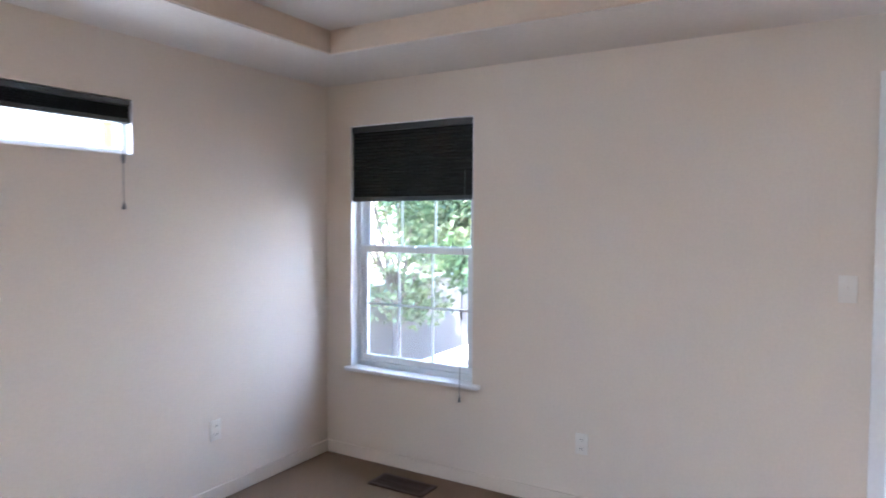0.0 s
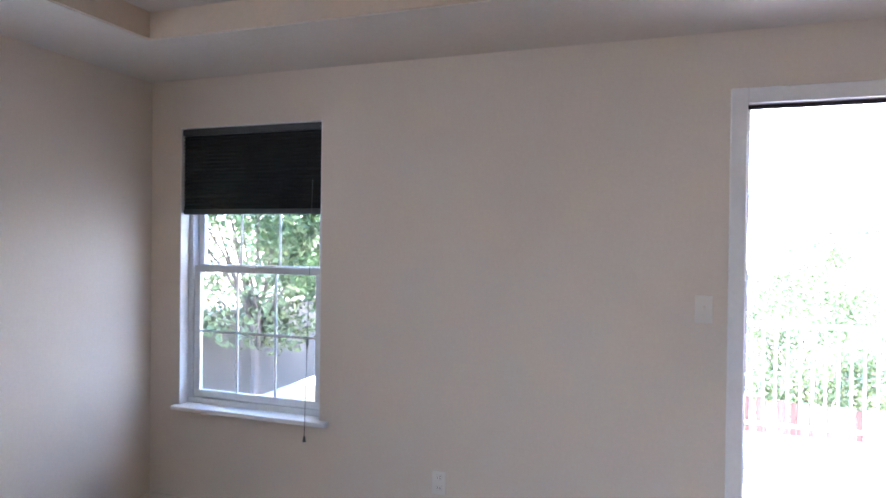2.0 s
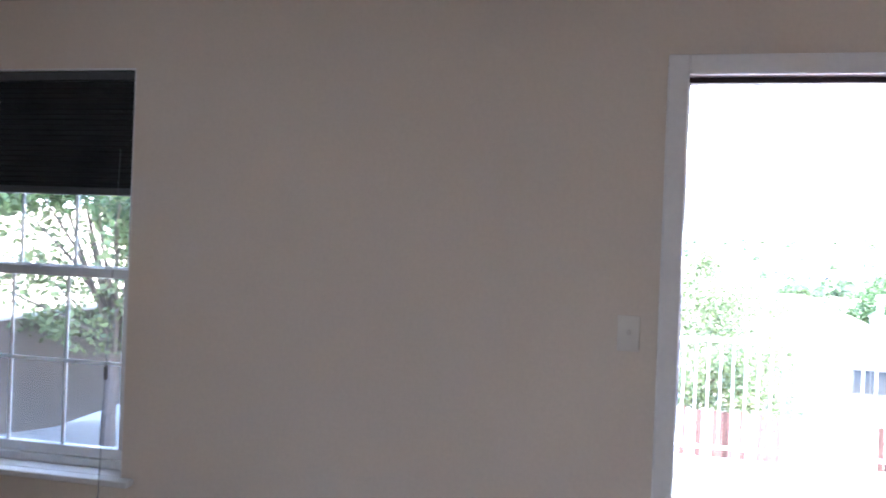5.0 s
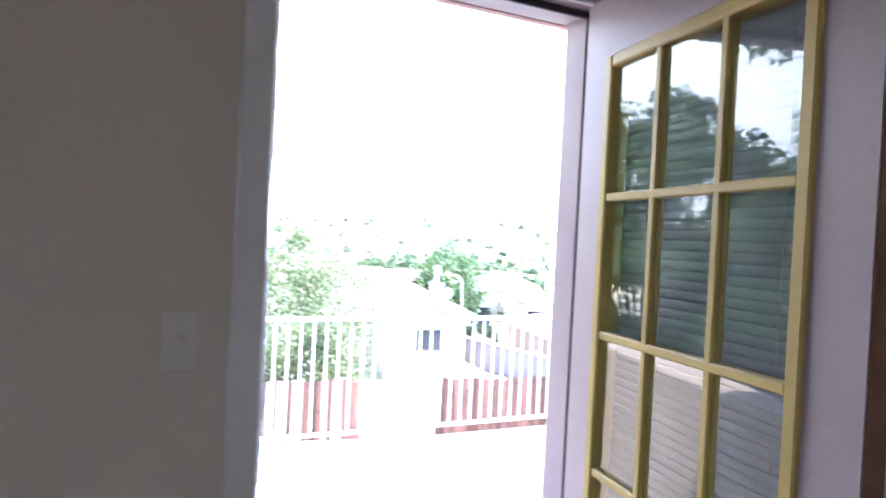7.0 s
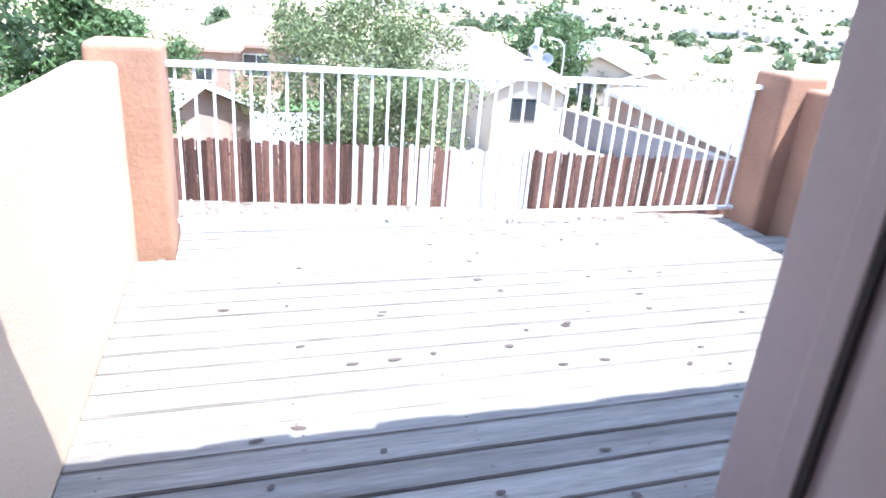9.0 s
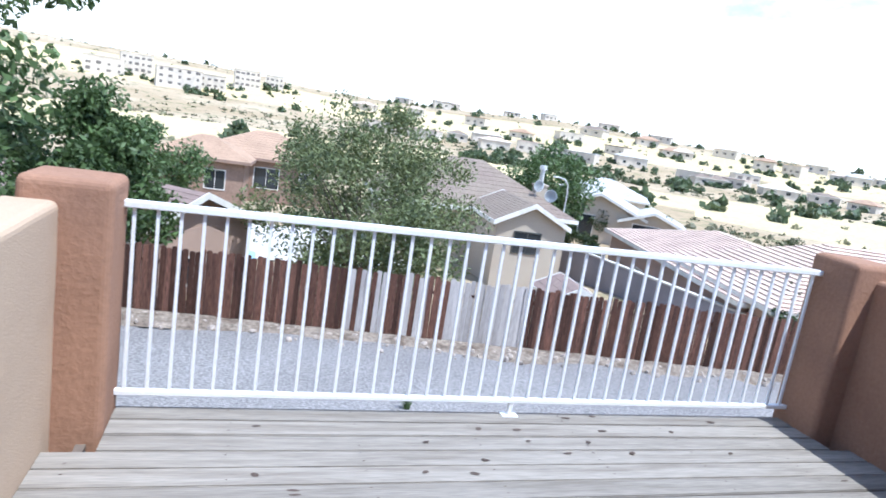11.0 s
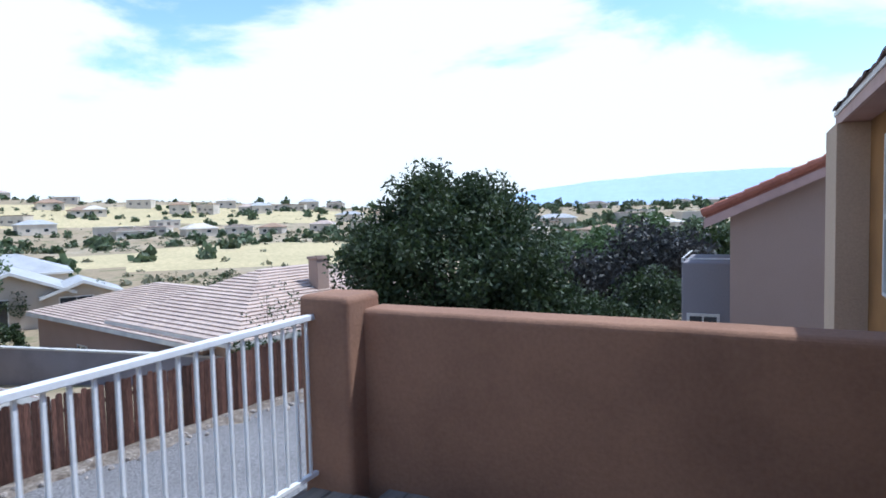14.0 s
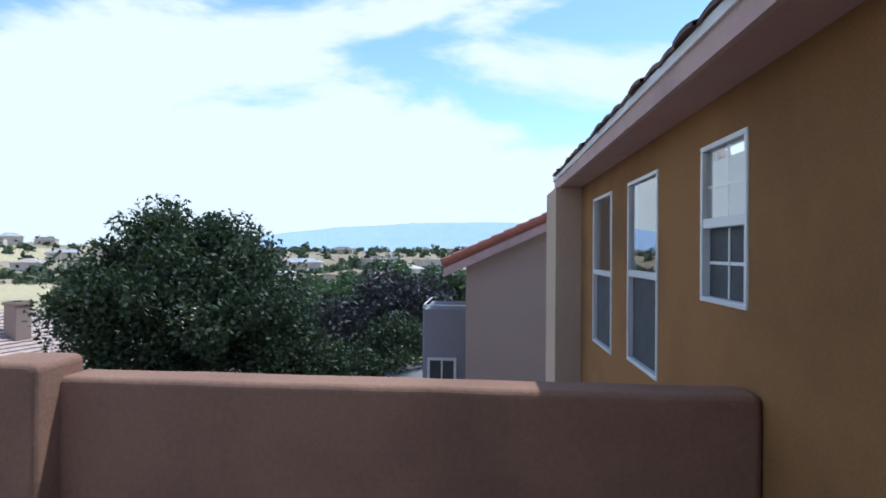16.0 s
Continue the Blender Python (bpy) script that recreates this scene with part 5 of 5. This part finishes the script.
part("rake_tiles", bm, M_TILE_RED, nbh)["kind"] = "stuff"
nbb = thing("neighbour_balcony", nb_x + 2, 2.2, -4.5, "grey stucco balcony block of the neighbouring house", "balcony")
nbb.matrix_world = Matrix.Identity(4)
part("block", boxes((nb_x + 2.0, nb_x + 5.0, 1.72, 2.95, -6.0, -0.12), bevel=0.03), M_STUCCO_GREY, nbb)
part("handrail", boxes((nb_x + 2.0, nb_x + 2.05, 1.75, 2.95, -0.03, 0.0), (nb_x + 2.0, nb_x + 2.05, 2.9, 2.95, -0.12, 0.0), (nb_x + 2.0, nb_x + 5.0, 2.92, 2.95, -0.03, 0.0)), M_RAIL, nbb)

add_window(nbb, nb_x + 2.0, 2.42, -2.25, 0.8, 0.8, "x")

# mountain far off, haze painted into its blue colour
verts, faces = [], []
nm = 90
for i in range(nm + 1):
    u = i / nm
    az = radians(66 + 46 * u)
    e = 0.35 + 2.25 * math.sin(math.pi * min(1, u * 0.95)) ** 0.75 + 0.10 * noise.noise(Vector((u * 14, 0, 0)))
    d = 3900
    for dd, el in ((d, -0.3), (d + 300, e * 0.5), (d + 600, e)):
        verts.append((4 + dd * math.sin(az), 1 + dd * math.cos(az), 1.4 + dd * math.tan(radians(el))))
    if i:
        for j in range(2):
            a = (i - 1) * 3 + j
            faces.append((a, a + 3, a + 4, a + 1))
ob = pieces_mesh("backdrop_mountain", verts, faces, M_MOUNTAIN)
tagged(ob, "long mountain with its haze painted in pale blue", "mountain", kind="structure")


# ---- distance: scrub, far trees, far houses ----
def clump_field(name, spots, quads, mat, label, seed):
    """Many small leafy clumps as one mesh: spots are (x, y, z, radius, height)."""
    rs = np.random.RandomState(seed)
    sp = np.array(spots)
    idx = np.repeat(np.arange(len(sp)), quads)
    n = len(idx)
    d = rs.normal(size=(n, 3))
    d /= np.linalg.norm(d, axis=1)[:, None]
    d[:, 2] = np.abs(d[:, 2])
    rr = rs.uniform(0.35, 1, n)[:, None]
    size = np.stack([sp[idx, 3], sp[idx, 3], sp[idx, 4]], axis=1)
    pos = sp[idx, :3] + d * rr * size
    u = rs.normal(size=(n, 3))
    u /= np.linalg.norm(u, axis=1)[:, None]
    w = np.cross(u, rs.normal(size=(n, 3)))
    w /= np.linalg.norm(w, axis=1)[:, None]
    ln = (sp[idx, 3] * 0.42 * rs.uniform(0.6, 1.2, n))[:, None]
    q = np.stack([pos - u * ln, pos + w * ln * 0.7, pos + u * ln, pos - w * ln * 0.7], axis=1).reshape(-1, 3)
    me = bpy.data.meshes.new(name)
    me.from_pydata(q.tolist(), [], np.arange(4 * n).reshape(-1, 4).tolist())
    me.materials.append(mat)
    ob = new(name, me)
    return tagged(ob, label, name.split("_")[-1], kind="stuff")


def polar(az, r):
    x, y = 4 + r * math.sin(radians(az)), 1 + r * math.cos(radians(az))
    return x, y, land(x, y)


rnd = random.Random(31)
# far leaves lightened, with haze put into their green
M_LEAF_FAR = leaf_material("hazy_green_leaf", (0.10, 0.135, 0.065), (0.065, 0.09, 0.045))
M_SCRUB = leaf_material("grey_green_scrub", (0.19, 0.185, 0.11), (0.13, 0.13, 0.08))
spots = []
for _ in range(3200):
    r = rnd.uniform(95, 500) if rnd.random() < 0.75 else rnd.uniform(215, 300)
    az = rnd.uniform(-35, 95)
    if az < 66 and (128 < r < 212 and rnd.random() < 0.9 or 325 < r < 420 and rnd.random() < 0.6):
        continue
    x, y, z = polar(az, r)
    s = rnd.uniform(0.5, 1.5)
    spots.append((x, y, z - 0.1, s, s * rnd.uniform(0.6, 1.0)))
clump_field("scrub", spots, 12, M_SCRUB, "grey-green scrub dotted over the dry slopes", 2)
spots = []
for _ in range(330):
    band = rnd.random()
    az = rnd.uniform(-30, 95)
    r = rnd.gauss(265, 14) if band < 0.35 else rnd.uniform(300, 490) if band < 0.8 else rnd.uniform(120, 210)
    if az < 22 and band < 0.5 or az < 66 and band >= 0.8 and rnd.random() < 0.7:
        continue
    x, y, z = polar(az, r)
    s = rnd.uniform(1.6, 3.6)
    spots.append((x, y, z - 0.2, s, s * rnd.uniform(1.0, 1.7)))
for _ in range(170):
    x, y, z = polar(rnd.uniform(58, 96), rnd.uniform(120, 900))
    s = rnd.uniform(2.0, 4.5)
    spots.append((x, y, z - 0.2, s, s * rnd.uniform(1.1, 1.8)))
for _ in range(80):       # a hedge of trees along the far edge of the field
    az = rnd.choice((rnd.uniform(18, 31), rnd.uniform(18, 62)))
    x, y, z = polar(az, rnd.gauss(226, 5))
    s = rnd.uniform(1.3, 2.9)
    spots.append((x, y, z - 0.2, s, s * rnd.uniform(1.0, 1.5)))
clump_field("far_trees", spots, 60, M_LEAF_FAR, "dark trees scattered among distant houses", 5)

garden = []
M_PANE_FAR = material("shaded_far_window", (0.16, 0.14, 0.13), rough=0.3, var=0.1, bump=0)
far_roofs = [M_ROOF_PINK, M_ROOF_ORANGE, M_ROOF_WHITE, M_SHINGLE, M_PALE_WALL]


def far_house(az, r, w, d, h, storeys, turn, flat_roof, roof_mat):
    x, y, z = polar(az, r)
    for _ in range(rnd.randint(3, 7)):
        gx, gy, gz = polar(az + rnd.uniform(-2.6, 2.6), r - rnd.uniform(4, 16))
        s = rnd.uniform(1.0, 2.6)
        garden.append((gx, gy, gz - 0.2, s, s * rnd.uniform(1.0, 1.6)))
    if flat_roof:
        hs = thing("house", x, y, z, "pale flat-roofed house on the far slope", "house", "houses on the far slope", rz=turn)
        part("wall", boxes((-w / 2, w / 2, -d / 2, d / 2, -2, h)), M_PALE_WALL, hs)
        part("roof", boxes((-w / 2 - 0.2, w / 2 + 0.2, -d / 2 - 0.2, d / 2 + 0.2, h, h + 0.35)), roof_mat, hs)
        wins = [("s", (i - (storeys + 1) / 2) * w / (storeys + 2), k * 2.9 + 1.0, rnd.uniform(0.9, 2.2), rnd.uniform(0.9, 1.5)) for k in range(storeys) for i in range(storeys + 2)]
        for _, off, sill, ww, wh in wins:
            part("window", boxes((off - ww / 2, off + ww / 2, -d / 2 - 0.04, -d / 2 + 0.02, sill, sill + wh)), M_PANE_FAR, hs)
    else:
        wins = [("s", -w * 0.25, 1.0, 1.6, 1.3), ("s", w * 0.22, 1.0, 1.8, 1.3)]
        house("house", x, y, turn, z, w, d, h, rnd.uniform(1.2, 2.0), M_PALE_WALL, roof_mat, "pale house with a low hipped roof on the far slope", wins=wins, courses=4, group="houses on the far slope")


for az, r, w, h, st in ((-11.5, 350, 17, 7.5, 2), (-9.3, 360, 14, 9.0, 3), (-6.2, 340, 20, 8.5, 3), (-3.6, 352, 12, 6.5, 2), (-1.0, 372, 13, 9.0, 3), (1.2, 395, 10, 6.5, 2)):
    far_house(az, r, w, 9, h, st, -az + rnd.uniform(-8, 8), True, M_PALE_WALL)
for k in range(46):
    az = 9 + 48 * (k + rnd.uniform(-0.3, 0.3)) / 46
    r = rnd.choice([rnd.uniform(285, 320), rnd.uniform(340, 400), rnd.uniform(400, 470)])
    far_house(az, r, rnd.uniform(9, 15), 8, rnd.uniform(2.8, 4.5), 1, -az + rnd.uniform(-30, 30), rnd.random() < 0.35, rnd.choice(far_roofs))
for k in range(26):
    az = 58 + 36 * (k + rnd.uniform(-0.3, 0.3)) / 26
    far_house(az, rnd.uniform(150, 620), rnd.uniform(10, 18), 9, rnd.uniform(3, 5), 1, -az + rnd.uniform(-30, 30), rnd.random() < 0.4, rnd.choice(far_roofs))

clump_field("garden_trees", garden, 50, M_LEAF_FAR, "small green trees before the distant houses", 8)

# ---- things among the lower houses ----
wallg = thing("retaining_wall", 23.5, 30, -6.8, "grey stuccoed garden wall beside the tiled house", "wall")
wallg.matrix_world = Matrix.Identity(4)
bm = bmesh.new()
box(bm, -0.12, 0.12, 0, 16.0, -7.2, -4.75)
bmesh.ops.transform(bm, matrix=Matrix.Translation((25.0, 20.5, 0)) @ Matrix.Rotation(radians(10), 4, "Z"), verts=bm.verts[:])
part("panel", bm, M_STUCCO_GREY, wallg)
bm = bmesh.new()
box(bm, -0.16, 0.16, 0, 16.0, -4.75, -4.67)
bmesh.ops.transform(bm, matrix=Matrix.Translation((25.0, 20.5, 0)) @ Matrix.Rotation(radians(10), 4, "Z"), verts=bm.verts[:])
part("coping", bm, M_CONCRETE, wallg)
house("shed", 14.8, 20.6, -8, -6.65, 1.9, 2.0, 2.75, 0.5, M_STUCCO_BEIGE, M_SHINGLE_DARK, "small beige garden shed with a brown gable roof", hip=False, along="y", over=0.15, courses=4)["category"] = "shed"

tarp = thing("garden_canopy", 2.5, 30.0, -7.0, "low pale blue cloth canopy on thin posts", "canopy")
bm = bmesh.new()
apex = bm.verts.new((0, 0, 1.75))
ring = [bm.verts.new((x, y, 1.15)) for x, y in ((-1.6, -1.4), (1.6, -1.4), (1.6, 1.4), (-1.6, 1.4))]
low = [bm.verts.new((v.co.x, v.co.y, 0.98)) for v in ring]
for k in range(4):
    bm.faces.new((ring[k], ring[(k + 1) % 4], apex))
    bm.faces.new((low[k], low[(k + 1) % 4], ring[(k + 1) % 4], ring[k]))
part("cloth", bm, M_BLUE, tarp)
for sx in (-1.5, 1.5):
    for sy in (-1.3, 1.3):
        part("post", tube(bmesh.new(), (sx, sy, -0.6), (sx, sy, 1.15), 0.03, n=8), M_POLE, tarp)


def dish(x, y, z, rz, r, label):
    o = thing("satellite_dish", x, y, z, label, "satellite dish", "satellite dishes", rz=rz)
    bm = bmesh.new()
    prev = None
    for k in range(6):
        rr = r * k / 5
        ringv = [bm.verts.new((rr * math.cos(2 * math.pi * i / 18), -0.35 * (rr * rr) / r, rr * math.sin(2 * math.pi * i / 18) + 0.55)) for i in range(18)] if k else [bm.verts.new((0, 0, 0.55))]
        if prev and len(prev) > 1:
            for i in range(18):
                bm.faces.new((prev[i], prev[(i + 1) % 18], ringv[(i + 1) % 18], ringv[i]))
        elif prev:
            for i in range(18):
                bm.faces.new((prev[0], ringv[(i + 1) % 18], ringv[i]))
        prev = ringv
    bmesh.ops.solidify(bm, geom=bm.faces[:], thickness=0.02)
    part("reflector", bm, M_DISH, o, smooth=True)
    part("mast", tube(bmesh.new(), (0, 0.12, -0.3), (0, 0.05, 0.55), 0.03, n=8), M_POLE, o)
    part("feed_arm", tube(bmesh.new(), (0, 0, 0.2), (0, -0.55, 0.45), 0.018, n=6), M_POLE, o)
    return o


lamp = thing("street_lamp", 23.5, 38.9, -7.4, "tall grey curved-arm street lamp", "street lamp")
bm = bmesh.new()
pts = [Vector((0, 0, 0)), Vector((0, 0, 5.6)), Vector((-0.08, 0, 6.1)), Vector((-0.35, 0, 6.4)), Vector((-0.8, 0, 6.5))]
for a, b in zip(pts, pts[1:]):
    tube(bm, a, b, 0.06, 0.05, n=8)
part("pole", bm, M_POLE, lamp)
part("head", boxes((-1.2, -0.75, -0.09, 0.09, 6.45, 6.54), bevel=0.02), M_POLE, lamp)
flue = thing("chimney_flue", 20.5, 36.75, -3.6, "pale stucco chimney with a galvanised flue on the brown roof", "chimney")
part("stack", boxes((-0.36, 0.36, -0.32, 0.32, 0.0, 2.15), (-0.42, 0.42, -0.38, 0.38, 2.15, 2.27), bevel=0.02), M_STUCCO_BEIGE, flue)
part("flue_pipe", tube(bmesh.new(), (0, 0, 2.27), (0, 0, 3.15), 0.14, n=14), M_POLE, flue)
part("rain_cap", tube(bmesh.new(), (0, 0, 3.15), (0, 0, 3.4), 0.24, 0.19, n=14), M_POLE, flue)
dish(20.05, 36.15, -1.95, 10, 0.36, "grey satellite dish on the brown roof")
dish(20.95, 36.0, -2.45, -25, 0.38, "grey satellite dish on the brown roof")
dish(0.6, 25.2, -4.0, 20, 0.4, "grey satellite dish on the dusky roof")

sparse = tree("tree", 22.8, 17.2, -6.4, 5.6, 1.5, M_LEAF_DARK, "nearly bare slender tree before the tiled roof", leaves=500, leaf=0.07, seed=41, trunk_r=0.07, crown_low=0.2, clumps=40)
sparse["category"] = "tree"
for x, y, hh, rr, sd in ((20.9, 17.0, 3.4, 0.9, 42), (24.6, 37.0, 3.0, 0.8, 43), (27.6, 46.0, 2.4, 1.3, 44), (34.0, 52.0, 4.0, 1.6, 45), (39.0, 50.0, 3.0, 1.8, 46), (44.0, 47.0, 3.0, 2.2, 47), (50.0, 46.0, 3.0, 2.2, 48)):
    sb = tree("shrub", x, y, land(x, y), hh, rr, M_LEAF_DARK, "dark green garden shrub among the lower houses", leaves=2500, leaf=0.11, seed=sd, trunk_r=0.05, crown_low=0.05, clumps=30, group="shrubs among the lower houses")
    sb["category"] = "shrub"
weed = thing("yard_weed", 7.0, 12.3, land(7.0, 12.3), "tuft of dry green weed in the gravel", "weed")
bm = bmesh.new()
for k in range(46):
    a, b = rnd.uniform(0, 6.28), rnd.uniform(0.05, 0.22)
    base = Vector((rnd.uniform(-0.05, 0.05), rnd.uniform(-0.05, 0.05), 0))
    tip = base + Vector((b * math.cos(a), b * math.sin(a), rnd.uniform(0.18, 0.45)))
    side = Vector((-math.sin(a), math.cos(a), 0)) * 0.012
    bm.faces.new([bm.verts.new(p) for p in (base - side, base + side, tip)])
part("blades", bm, M_LEAF_FRESH, weed)
lawn = pieces_mesh("ground_lawn", [(6.0, 44.0, 0), (12.5, 43.5, 0), (12.5, 48.5, 0), (6.0, 49.0, 0)], [(0, 1, 2, 3)], M_LAWN)
for v in lawn.data.vertices:
    v.co.z = land(v.co.x, v.co.y) + 0.15
tagged(lawn, "small green lawn before the orange-roofed house", "lawn", kind="structure")

# pale paving between the lower houses
verts, faces = [], []
for i in range(13):
    for j in range(9):
        x, y = 1.5 + i * 0.9, 31.5 + j * 1.5
        verts.append((x, y, land(x, y) + 0.08))
        if i and j:
            k = i * 9 + j
            faces.append((k - 10, k - 1, k, k - 9))
paving = pieces_mesh("pavement_drive", verts, faces, M_CONCRETE)
tagged(paving, "pale concrete drive between the lower houses", "drive", kind="structure")
